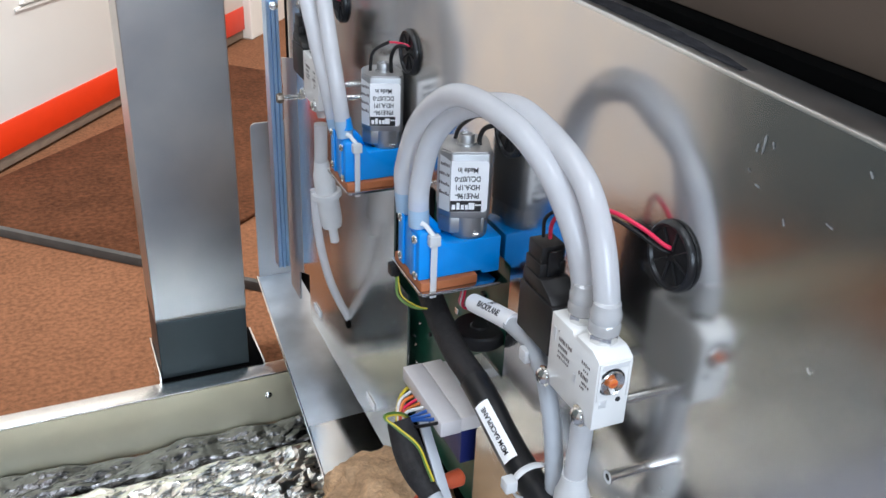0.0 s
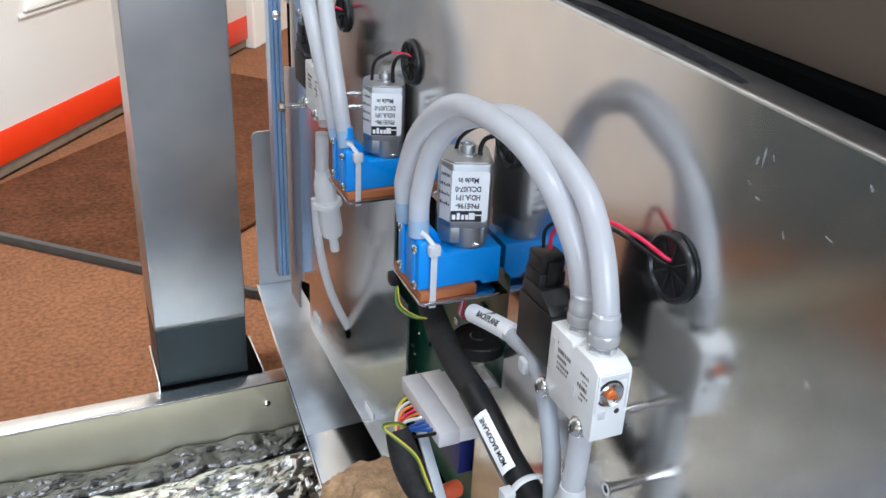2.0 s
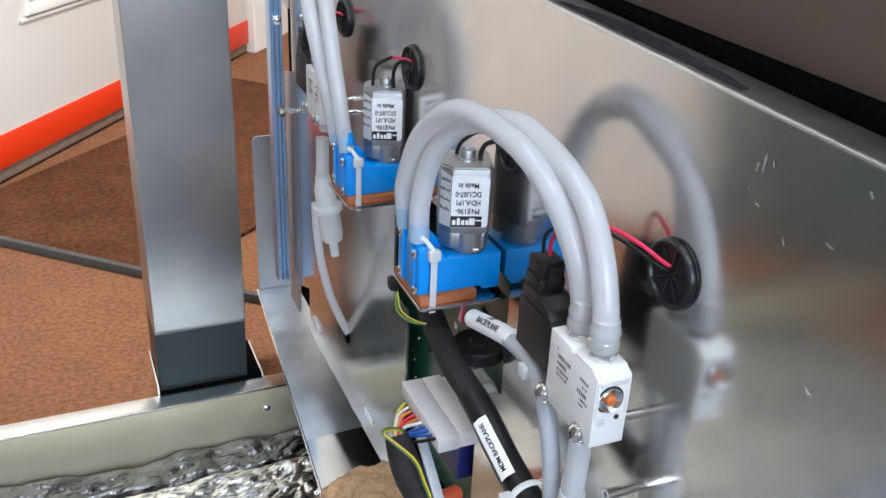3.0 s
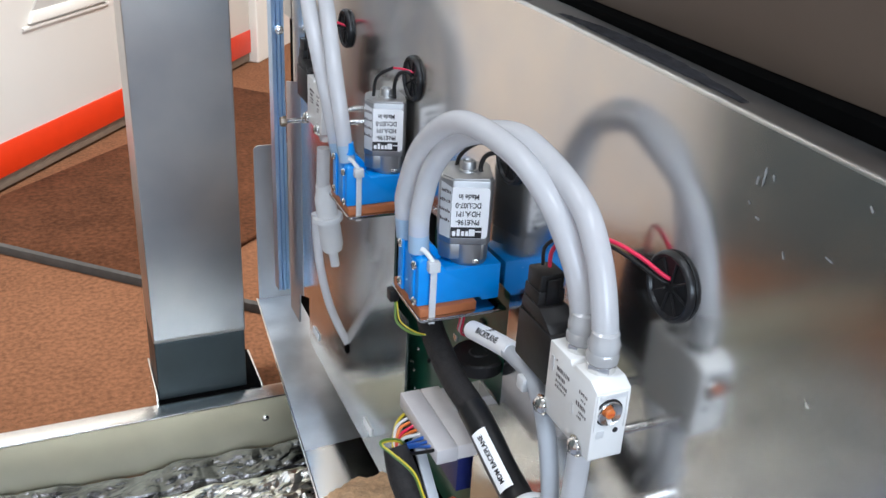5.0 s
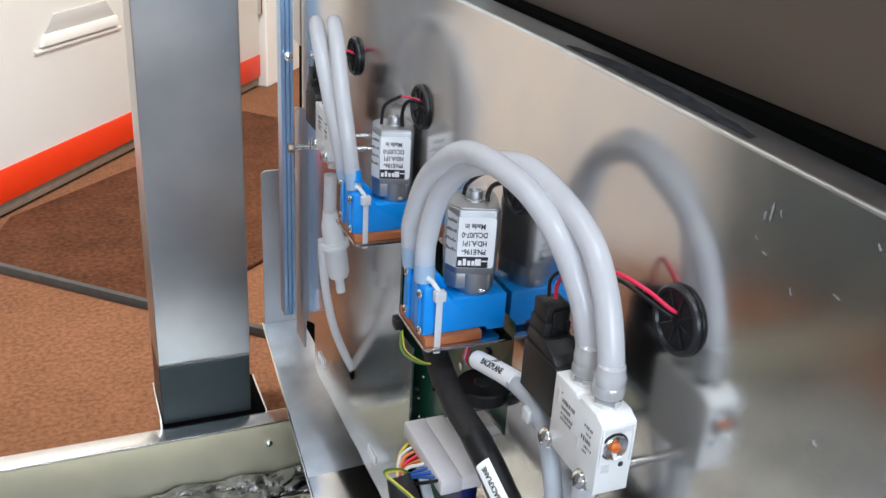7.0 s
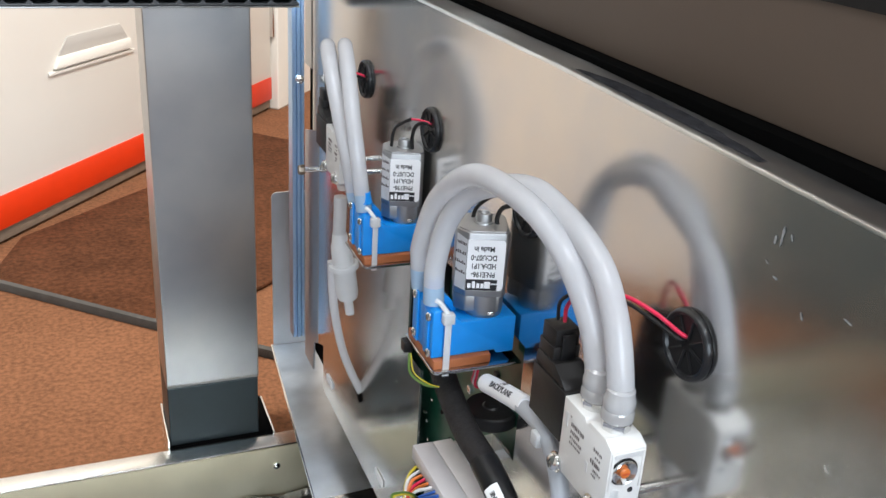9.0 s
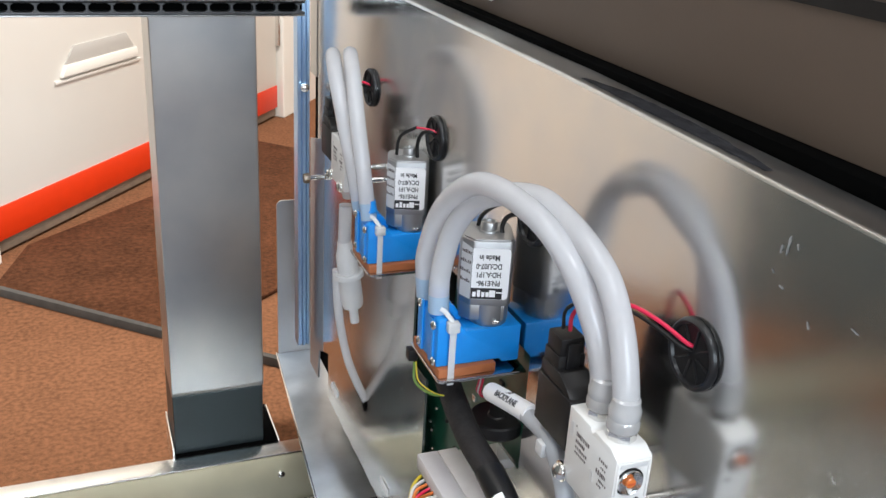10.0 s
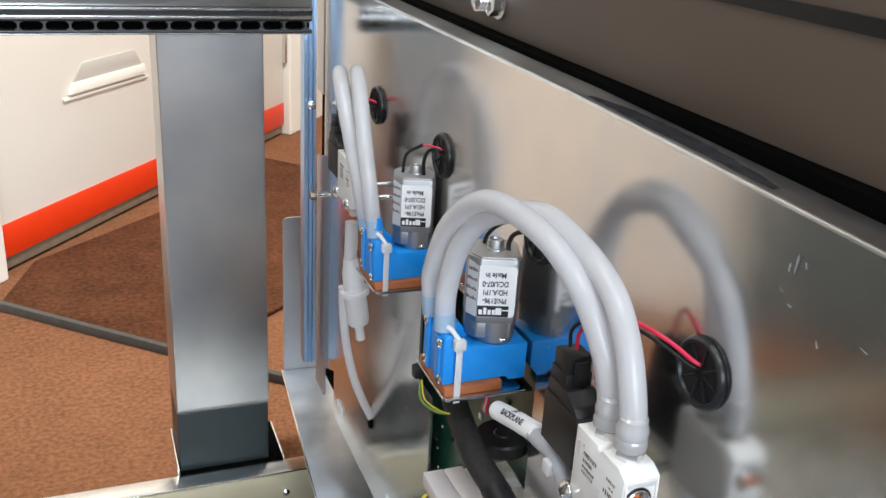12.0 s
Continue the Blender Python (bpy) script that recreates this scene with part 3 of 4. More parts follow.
for v in bm.verts:
    n = noise.noise(v.co * 2) * 0.16 + noise.noise(v.co * 7) * 0.08 + noise.noise(v.co * 24) * 0.05
    v.co = Vector((v.co.x * 0.056, v.co.y * 0.075, v.co.z * 0.043)) * (1 + n) + Vector((-0.0317, 0.535, -0.551))
tagged(link("fibre_lump", bm, FIBRE, smooth=True), "tan fibre insulation lump lying on the tray", "insulation")

# ---- top bar: black cable chain under silver rails ----
bar = rooted("top_bar", (-0.25, 0.885, -0.143), "black lattice strip under silver and black rails", "rail")
part("lower_edge", box(-0.75, -0.024, 0.880, 0.892, -0.1430, -0.1408, 0.0005), LATTICE, bar)
part("upper_edge", box(-0.75, -0.024, 0.880, 0.892, -0.1330, -0.1312, 0.0005), BLACK, bar)
for k in range(34):
    x0 = -0.030 - 0.0205 * k
    lat = box(x0 - 0.0009, x0 + 0.0009, 0.880, 0.891, -0.1409, -0.1329)
    for s in (1, -1):
        prism([(x0, -0.1369 + s * 0.001), (x0 + 0.004, -0.1369 + s * 0.004), (x0 - 0.004, -0.1369 + s * 0.004)], 1, 0.8805, 0.883, bm=lat)
    part("lattice_rib", lat, LATTICE, bar, smooth=False)
part("pale_lip", box(-0.75, -0.024, 0.8785, 0.8900, -0.1446, -0.1432, 0.0003), GALV_POST, bar)
for k in range(6):
    x0 = -0.030 - 0.008 * k
    part("lattice_rib", box(x0 - 0.0008, x0 + 0.0008, 0.8765, 0.8795, -0.1268, -0.1234), BLACK, bar, smooth=False)
part("lattice_back", box(-0.75, -0.024, 0.893, 0.896, -0.1425, -0.1315), DARK, bar)
part("silver_rail", box(-0.75, -0.024, 0.876, 0.894, -0.1308, -0.1272, 0.0008), STEEL, bar)
part("black_rail", box(-0.75, -0.024, 0.879, 0.894, -0.1270, -0.1232), BLACK_GLOSS, bar)
part("silver_rail", box(-0.75, -0.024, 0.875, 0.894, -0.1230, -0.1205, 0.0006), STEEL, bar)
part("grey_body", box(-0.75, -0.024, 0.880, 0.94, -0.1203, -0.09, 0.001), GALV_POST, bar)

# ---- grommets ----


def grommet(y, z, label, group="wire grommets"):
    g = rooted("wire_grommet", (0, y, z), label, "grommet", group)
    prof = [(0.0158, 0.0), (0.0160, 0.0010), (0.0154, 0.0026), (0.0144, 0.0033), (0.0134, 0.0028), (0.0128, 0.0014), (0.005, 0.0010), (0.002, 0.0004)]
    part("rim", lathe(prof, (-0.0002, y, z), (-1, 0, 0), 40), GROM, g)
    for k in range(8):
        a = math.pi * k / 4 + 0.2
        p0 = Vector((-0.0016, y + 0.0028 * math.cos(a), z + 0.0028 * math.sin(a)))
        p1 = Vector((-0.0019, y + 0.0126 * math.cos(a), z + 0.0126 * math.sin(a)))
        part("spoke", hose([p0, p1], 0.0006, 6, 2, side=(1, 0, 0)), GROM, g, smooth=False)
    return g


grommet(0.2832, -0.1840, "round black slotted rubber wire grommet in the panel")
grommet(0.4362, -0.1815, "round black slotted rubber wire grommet in the panel")
grommet(0.5890, -0.1795, "round black slotted rubber wire grommet in the panel")
grommet(0.7430, -0.1805, "round black slotted rubber wire grommet in the panel")

# ---- pump ----


def screw_head(parent, at, axis, r=0.0026):
    h = part("screw", lathe([(r, 0), (r * 1.02, r * 0.3), (r * 0.78, r * 0.62), (r * 0.35, r * 0.74)], at, axis, 18), STEEL, parent, "bright cross-slot screw")
    ax = Vector(axis)
    side = Vector((0, 0, 1)) if abs(ax.z) < 0.5 else Vector((0, 1, 0))
    other = ax.cross(side)
    for w in (side, other):
        c = Vector(at) + ax * r * 0.72
        part("slot", hose([c - w * r * 0.55, c + w * r * 0.55], r * 0.11, 5, 1, side=ax), INK, h, smooth=False)
    return h


def pump():
    p = rooted("diaphragm_pump", (-0.028, 0.452, -0.2785), "blue diaphragm pump with silver motor on orange gasket", "pump", "pumps")
    zb, zt = -0.268, -0.2472
    head = prism([(-0.0537, zb), (-0.0135, zb), (-0.0125, -0.2705), (-0.0015, -0.2705), (-0.0015, zt), (-0.036, zt), (-0.040, zt + 0.005), (-0.0455, zt + 0.0095), (-0.0517, zt + 0.0100), (-0.0537, zt + 0.008)], 1, 0.436, 0.466, 0.0008)
    part("pump_head", head, BLUE, p)
    lobe = prism([(-0.0470, zt - 0.004), (-0.032, zt - 0.004), (-0.0335, zt + 0.003), (-0.0375, zt + 0.0085), (-0.041, zt + 0.0115), (-0.0455, zt + 0.0115)], 1, 0.452, 0.478, 0.001)
    part("rear_lobe", lobe, BLUE, p)
    part("side_cheek", box(-0.0549, -0.0535, 0.4405, 0.4475, -0.2680, -0.2400, 0.0006), BLUE, p)
    part("side_cheek", box(-0.0549, -0.0535, 0.4580, 0.4660, -0.2680, -0.2360, 0.0006), BLUE, p)
    for y, z in ((0.4395, -0.2424), (0.4375, -0.2645), (0.4620, -0.2385), (0.4610, -0.2630)):
        screw_head(p, (-0.0547, y, z), (-1, 0, 0))
    part("gasket", box(-0.0532, -0.0175, 0.4325, 0.4760, -0.2738, -0.2682, 0.0006), RUBBER_ORANGE, p, "orange-brown rubber gasket")
    cap = [(-0.0540, 0.4330), (-0.0530, 0.4308), (-0.0510, 0.4298), (0.001, 0.4290), (0.001, 0.4790), (-0.0540, 0.4790)]
    part("bracket_plate", prism(cap, 2, -0.2760, -0.2740, 0.0004), GALV, p, "thin steel bracket plate")
    # motor: flatted can turned on its axis, round nose below, boss on top
    cx, cy = -0.0183, 0.4522
    turn = Matrix.Translation((cx, cy, 0)) @ Matrix.Rotation(radians(-18.5), 4, "Z") @ Matrix.Translation((-cx, -cy, 0))

    def spun(b):
        b.transform(turn)
        return b
    out = [(cx + a, cy + b) for a, b in ((-0.0106, -0.0152), (0.0108, -0.0152), (0.0130, -0.0118), (0.0130, 0.0118), (0.0108, 0.0152), (-0.0106, 0.0152), (-0.0165, 0.0090), (-0.0165, -0.0082))]
    part("motor_can", spun(prism(out, 2, -0.2335, -0.1940, 0.0009)), MOTOR, p, "grey steel motor can")
    skirt = [(cx + a, cy + b) for a, b in ((-0.0100, -0.0130), (0.0100, -0.0130), (0.0125, 0.0118), (0.0100, 0.0148), (-0.0100, 0.0148), (-0.0160, 0.0088), (-0.0160, -0.0080))]
    part("motor_skirt", spun(prism(skirt, 2, -0.2440, -0.2336, 0.0009)), MOTOR, p)
    part("motor_base", spun(lathe([(0.0098, 0), (0.0108, 0.0010), (0.0113, 0.003), (0.0114, 0.0148)], (cx + 0.0016, cy - 0.0036, -0.2482), (0, 0, 1), 36)), MOTOR, p)
    part("cap_rim", spun(prism([(cx + (x - cx) * 0.93, cy + (y - cy) * 0.93) for x, y in out], 2, -0.1941, -0.1932, 0.0003)), MOTOR, p)
    part("motor_boss", lathe([(0.0058, 0), (0.0056, 0.0010), (0.0046, 0.0012), (0.0046, 0.0050), (0.0041, 0.0058), (0.0030, 0.0058), (0.0026, 0.0046)], (cx - 0.0010, cy + 0.0005, -0.1932), (0, 0, 1), 30), MOTOR, p)
    part("solder_tab", spun(box(cx + 0.0030, cx + 0.0070, cy - 0.0156, cy - 0.0138, -0.2450, -0.2428, 0.0005)), STEEL, p)
    # label on the front flat and round on the side facet
    yl = cy - 0.0152
    lab = part("label", spun(prism([(cx - 0.0107, -0.2292), (cx + 0.0088, -0.2292), (cx + 0.0100, -0.2286), (cx + 0.0106, -0.2272), (cx + 0.0106, -0.2000), (cx + 0.0100, -0.1986), (cx + 0.0088, -0.1980), (cx - 0.0107, -0.1980)], 1, yl - 0.0002, yl + 0.0001)), PAPER, p, "white printed paper label", smooth=False)
    d = Vector((-0.0059, 0.0070, 0)).normalized()
    a0 = Vector((cx - 0.0108, yl - 0.0001, 0))
    b2 = bmesh.new()
    q = [b2.verts.new((a0 + d * s + Vector((-0.00025, -0.00015, 0))) + Vector((0, 0, z))) for s, z in ((0.0, -0.2292), (0.0085, -0.2292), (0.0085, -0.1962), (0.0, -0.1980))]
    b2.faces.new(q)
    bmesh.ops.solidify(b2, geom=b2.faces[:], thickness=0.0001)
    part("label_wrap", spun(b2), PAPER, p, smooth=False)
    r4 = random.Random(3)
    for k in range(4):
        z = -0.2020 - 0.0058 * k
        at = 0.0006
        while at < 0.0078:
            w = r4.uniform(0.0006, 0.0013)
            m0 = a0 + d * at + Vector((-0.00045, -0.0003, z))
            h = r4.uniform(0.0010, 0.0021)
            glyph = bmesh.new()
            glyph.faces.new([glyph.verts.new(m0 + d * u + Vector((0, 0, v))) for u, v in ((0, 0), (w, 0), (w, h), (0, h))])
            part("print_bar", spun(glyph), INK_GREY, lab, smooth=False)
            at += w + r4.uniform(0.0003, 0.0006)
    part("black_band", spun(box(cx - 0.0106, cx + 0.0072, yl - 0.0003, yl - 0.0002, -0.2290, -0.2222)), INK, lab, smooth=False)
    for x0, w, h in ((0.0016, 0.0034, 0.0042), (-0.0012, 0.0018, 0.0030), (-0.0036, 0.0018, 0.0030), (-0.0061, 0.0018, 0.0042), (-0.0087, 0.0020, 0.0030)):
        part("band_bar", spun(box(cx + x0 - w / 2, cx + x0 + w / 2, yl - 0.0004, yl - 0.0003, -0.2276, -0.2276 + h)), PAPER, lab, smooth=False)
    part("band_bar", spun(box(cx + 0.0036, cx + 0.0074, yl - 0.0004, yl - 0.0003, -0.2252, -0.2244)), PAPER, lab, smooth=False)
    for text, z, w in (("Made in", -0.2034, 0.84), ("DC:U07-0", -0.2086, 0.80), ("HD:A.1P1", -0.2138, 0.80), ("PN:E196-", -0.2190, 0.82)):
        m = turn @ turned((cx - 0.0012, yl - 0.0003, z), (-1, 0, 0), (0, 0, -1)) @ Matrix.Diagonal((w * 0.84, 0.86, 1, 1))
        writing("print_line", text, 0.0052, m, INK, lab)
    # barbs inside the hoses
    for y in (0.446, 0.466):
        part("barb", lathe([(0.0048, 0), (0.0048, 0.007), (0.0056, 0.008), (0.0040, 0.016)], (-0.050, y, -0.2385), (0, 0, 1), 18), BLUE, p, "blue hose barb")
    return p


def cable_tie():
    t = rooted("cable_tie", (-0.044, 0.435, -0.2785), "milky nylon cable tie round pump and bracket", "cable tie", "pump ties")
    part("strap", box(-0.0478, -0.0438, 0.4318, 0.4328, -0.2785, -0.2410, 0.0003), NYLON, t)
    part("tie_head", box(-0.0495, -0.0425, 0.4300, 0.4350, -0.2445, -0.2380, 0.0008), NYLON, t)
    part("strap_end", hose([(-0.0462, 0.4325, -0.2385), (-0.0478, 0.434, -0.236), (-0.0495, 0.4375, -0.2335), (-0.0515, 0.4395, -0.2325)], 0.0014, 8, 6, flat=0.4, side=(1, 0, 0.6)), NYLON, t)
    return t


def motor_leads(left, red, right):
    w = rooted("motor_leads", left[0], "black and red motor leads from pump to grommet", "wires", "motor leads")
    part("lead", hose(left, 0.0012, 8, 8), BLACK, w, "black motor lead")
    part("red_lead", hose(red, 0.0008, 8, 8), RED, w, "thin red wire")
    part("lead", hose(right, 0.0014, 8, 8), BLACK, w, "black motor lead")


motor_leads([(-0.0224, 0.4620, -0.1945), (-0.0211, 0.4600, -0.1870), (-0.0178, 0.4540, -0.1799), (-0.0138, 0.4480, -0.1759), (-0.0075, 0.4400, -0.1775), (0.0010, 0.4365, -0.1800)],
            [(-0.0138, 0.4478, -0.1752), (-0.0085, 0.4410, -0.1762), (0.0010, 0.4370, -0.1790)],
            [(-0.0128, 0.4480, -0.1945), (-0.0130, 0.4490, -0.1900), (-0.0121, 0.4450, -0.1827), (-0.0080, 0.4385, -0.1790), (0.0010, 0.4365, -0.1810)])
motor_leads([(-0.0214, 0.6120, -0.1975), (-0.0209, 0.6100, -0.1857), (-0.0181, 0.6060, -0.1797), (-0.0112, 0.6000, -0.1742)],
            [(-0.0120, 0.6006, -0.1746), (-0.0073, 0.5940, -0.1738), (-0.0025, 0.5885, -0.1745), (0.0010, 0.5880, -0.1760)],
            [(-0.0086, 0.6030, -0.1994), (-0.0095, 0.6020, -0.1873), (-0.0086, 0.5970, -0.1784), (-0.0055, 0.5900, -0.1750), (0.0010, 0.5885, -0.1770)])
near_pump, near_tie = pump(), cable_tie()
FAR = Vector((0.0067, 0.1565, -0.0039))
far_pump = copy_thing(near_pump, Matrix.Translation(near_pump.location + FAR))
far_tie = copy_thing(near_tie, Matrix.Translation(near_tie.location + FAR))

# ---- hoses ----


def tube_thing(points, r, label, blue_len=0.10):
    t = rooted("air_hose", points[0], label, "hose", "air hoses")
    part("hose_wall", hose(points, r, 20, 10), TUBE, t)
    line = smooth_line(points, 10)
    cut = [line[k] for k in range(0, 10)]
    part("hose_end", hose(cut, r * 1.025, 20, 2), TUBE_BLUE, t, "hose end tinted blue over the barb")
    return t


tube_thing([(-0.050, 0.466, -0.2365), (-0.0515, 0.4655, -0.222), (-0.052, 0.4640, -0.207), (-0.051, 0.4445, -0.173), (-0.048, 0.4065, -0.1473), (-0.042, 0.3615, -0.1462), (-0.036, 0.3327, -0.1593), (-0.030, 0.3152, -0.1827), (-0.0272, 0.3085, -0.2020), (-0.0270, 0.3065, -0.2150)], 0.0059, "milky translucent hose arching from pump to valve")
tube_thing([(-0.050, 0.446, -0.2370), (-0.0505, 0.4460, -0.225), (-0.0495, 0.4465, -0.2110), (-0.047, 0.4380, -0.1832), (-0.041, 0.4180, -0.1600), (-0.034, 0.3776, -0.1448), (-0.030, 0.3511, -0.1466), (-0.0275, 0.3181, -0.1578), (-0.0265, 0.3010, -0.1765), (-0.0265, 0.2910, -0.1995), (-0.0265, 0.2885, -0.2150)], 0.0059, "milky translucent hose arching from pump to valve")
tube_thing([(-0.0435, 0.6225, -0.2439), (-0.0455, 0.6240, -0.2320), (-0.0483, 0.6280, -0.2114), (-0.0516, 0.6360, -0.1881), (-0.0533, 0.6480, -0.1661), (-0.0537, 0.6600, -0.1502), (-0.0518, 0.6740, -0.1416), (-0.0476, 0.6900, -0.1416), (-0.0416, 0.7050, -0.1540), (-0.0340, 0.7185, -0.1750), (-0.0285, 0.7250, -0.1950), (-0.0268, 0.7255, -0.2070)], 0.0056, "milky translucent hose arching from pump to valve")
tube_thing([(-0.0436, 0.6025, -0.2408), (-0.0452, 0.6040, -0.2270), (-0.0471, 0.6080, -0.2050), (-0.0483, 0.6160, -0.1825), (-0.0472, 0.6300, -0.1617), (-0.0449, 0.6450, -0.1470), (-0.0419, 0.6620, -0.1384), (-0.0372, 0.6800, -0.1393), (-0.0320, 0.6960, -0.1503), (-0.0280, 0.7060, -0.1740), (-0.0268, 0.7080, -0.1950), (-0.0268, 0.7080, -0.2070)], 0.0056, "milky translucent hose arching from pump to valve")

# ---- solenoid valve ----


def valve():
    v = rooted("solenoid_valve", (-0.027, 0.30, -0.2626), "white pneumatic valve with black solenoid on steel standoffs", "valve", "valves")
    x0, x1 = -0.0360, -0.0185
    side = [(0.2757, -0.2620), (0.3170, -0.2620), (0.3170, -0.2232), (0.2985, -0.2232), (0.2975, -0.2250), (0.2960, -0.2250), (0.2950, -0.2232), (0.2815, -0.2232), (0.2757, -0.2262)]
    bodypart = part("valve_body", prism(side, 0, x0, x1, 0.0006), WHITE_PLASTIC, v)
    yf = 0.2757
    cxb, czb = -0.0285, -0.2372
    part("window_frame", box(x0 + 0.0022, x1 - 0.0014, yf - 0.0005, yf + 0.0004, -0.2302, -0.2278, 0.0002), NYLON, v)
    part("button_ring", lathe([(0.0068, 0), (0.0068, 0.0004), (0.0066, 0.0006), (0.0062, 0.0002), (0.0040, 0.0002)], (cxb, yf, czb), (0, -1, 0), 28), BLACK_GLOSS, v, "dark glossy ring round the button")
    part("button_collar", lathe([(0.0062, 0), (0.0061, 0.0012), (0.0056, 0.0016), (0.0030, 0.0004)], (cxb, yf - 0.0003, czb), (0, -1, 0), 22), STEEL, v)
    btn = part("manual_button", lathe([(0.0023, 0), (0.0023, 0.0010), (0.0018, 0.0013)], (cxb, yf - 0.0008, czb), (0, -1, 0), 20), ORANGE_WIRE, v, "small orange slotted button")
    part("slot", box(cxb - 0.0018, cxb + 0.0018, yf - 0.0023, yf - 0.0021, czb - 0.0004, czb + 0.0004), CORD, btn, smooth=False)
    part("button_tab", box(cxb - 0.0008, cxb + 0.0010, yf - 0.0018, yf, czb - 0.0062, czb - 0.0030, 0.0003), WHITE_PLASTIC, v)
    part("square_mark", box(-0.0335, -0.0295, yf - 0.0003, yf, -0.2505, -0.2465, 0.0001), NYLON, v)
    part("round_mark", lathe([(0.0014, 0), (0.0012, 0.0003)], (-0.0238, yf, -0.2475), (0, -1, 0), 12), INK, v)
    for bx0, bx1, bz0, bz1 in ((x0 + 0.0006, x0 + 0.0018, -0.2462, -0.2272), (x1 - 0.0018, x1 - 0.0006, -0.2462, -0.2272), (x0 + 0.0018, x1 - 0.0018, -0.2284, -0.2272)):
        part("face_rim", box(bx0, bx1, yf - 0.0007, yf, bz0, bz1, 0.0002), WHITE_PLASTIC, v)
    # side recesses and print
    for y, z, h in ((0.3130, -0.2330, 0.0075), (0.2930, -0.2450, 0.005)):
        part("slot_recess", box(x0 - 0.0002, x0 + 0.0001, y - 0.0012, y + 0.0012, z - h / 2, z + h / 2), NYLON, v, smooth=False)
    r2 = random.Random(7)
    for y_start, y_end, z_row, h in ((0.3095, 0.3085, -0.2296, 0.0012), (0.3085, 0.2975, -0.2330, 0.0024), (0.3085, 0.3010, -0.2366, 0.0020), (0.3085, 0.2980, -0.2398, 0.0016), (0.3085, 0.2990, -0.2424, 0.0014), (0.2885, 0.2815, -0.2330, 0.0016), (0.2865, 0.2830, -0.2362, 0.0012), (0.2900, 0.2820, -0.2396, 0.0026), (0.2870, 0.2810, -0.2430, 0.0014), (0.2880, 0.2850, -0.2456, 0.0012)):
        y = y_start
        while y > y_end:
            w = r2.uniform(0.0004, 0.0009)
            hh = h * r2.uniform(0.75, 1.0)
            part("print_bar", box(x0 - 0.00022, x0 - 0.0001, y - w, y, z_row - hh / 2, z_row + hh / 2), INK_GREY, bodypart, smooth=False)
            y -= w + r2.uniform(0.0005, 0.0011)
    # ports: steel nut and clear barb
    for y in (0.3060, 0.2885):
        part("port_nut", lathe([(0.0066, 0), (0.0066, 0.0038), (0.0060, 0.0044)], (-0.0268, y, -0.2234), (0, 0, 1), 8), STEEL, v)
        part("port_barb", lathe([(0.0060, 0.0042), (0.0072, 0.0050), (0.0073, 0.0085), (0.0066, 0.0100), (0.0071, 0.0115), (0.0071, 0.0145), (0.0064, 0.0160), (0.0062, 0.0190), (0.0050, 0.0200)], (-0.0268, y, -0.2234), (0, 0, 1), 24), CLEAR_BARB, v, "clear plastic hose barb")
    # black solenoid and plug
    part("solenoid_coil", box(x0 - 0.0002, x1 - 0.001, 0.3172, 0.3490, -0.2490, -0.2226, 0.0007), BLACK, v, "black solenoid coil")
    part("coil_hump", prism([(0.3185, -0.2225), (0.3486, -0.2225), (0.3484, -0.2180), (0.3472, -0.2150), (0.3310, -0.2150), (0.3230, -0.2190)], 0, x0 + 0.0006, x1 - 0.0016, 0.0007), BLACK, v)
    part("plug_socket", box(-0.0345, -0.0205, 0.3340, 0.3484, -0.2190, -0.2085, 0.0006), BLACK, v)
    plug = part("plug", box(-0.0338, -0.0212, 0.3346, 0.3478, -0.2086, -0.2000, 0.0006), BLACK, v, "black wire plug")
    part("plug_latch", box(-0.0310, -0.0240, 0.3326, 0.3341, -0.2150, -0.2020, 0.0003), BLACK_GLOSS, plug)
    # screws and standoffs
    for y, z in ((0.2858, -0.2605), (0.3180, -0.2600)):
        part("washer", lathe([(0.0052, 0), (0.0052, 0.0007), (0.0040, 0.0009)], (x0 + 0.0002, y, z), (-1, 0, 0), 22), STEEL, v)
        screw_head(v, (x0 - 0.0007, y, z), (-1, 0, 0), 0.0041)
        st = part("standoff", lathe([(0.0024, 0), (0.0024, 0.0165), (0.0019, 0.0170), (0.0019, 0.0183)], (x1, y - 0.0020, z + 0.0045), (1, 0, 0), 14), STEEL, v, "bright steel standoff")
    # exhaust side below
    part("lower_nipple", lathe([(0.0050, 0), (0.0052, 0.006), (0.0058, 0.007), (0.0046, 0.012)], (-0.0270, 0.2950, -0.2618), (0, 0, -1), 20), CLEAR_BARB, v, "clear lower nipple")
    return v


near_valve = valve()
far_valve = copy_thing(near_valve, Matrix.Translation(near_valve.location + Vector((0, 0.4195, 0.008))))


def valve_leads(red, black):
    w = rooted("valve_leads", red[0], "red and black lead pair from valve plug to grommet", "wires", "valve leads")
    part("red_lead", hose(red, 0.0010, 10, 8), RED, w, "red valve lead")
    part("black_lead", hose(black, 0.0009, 10, 8), BLACK, w, "black valve lead")


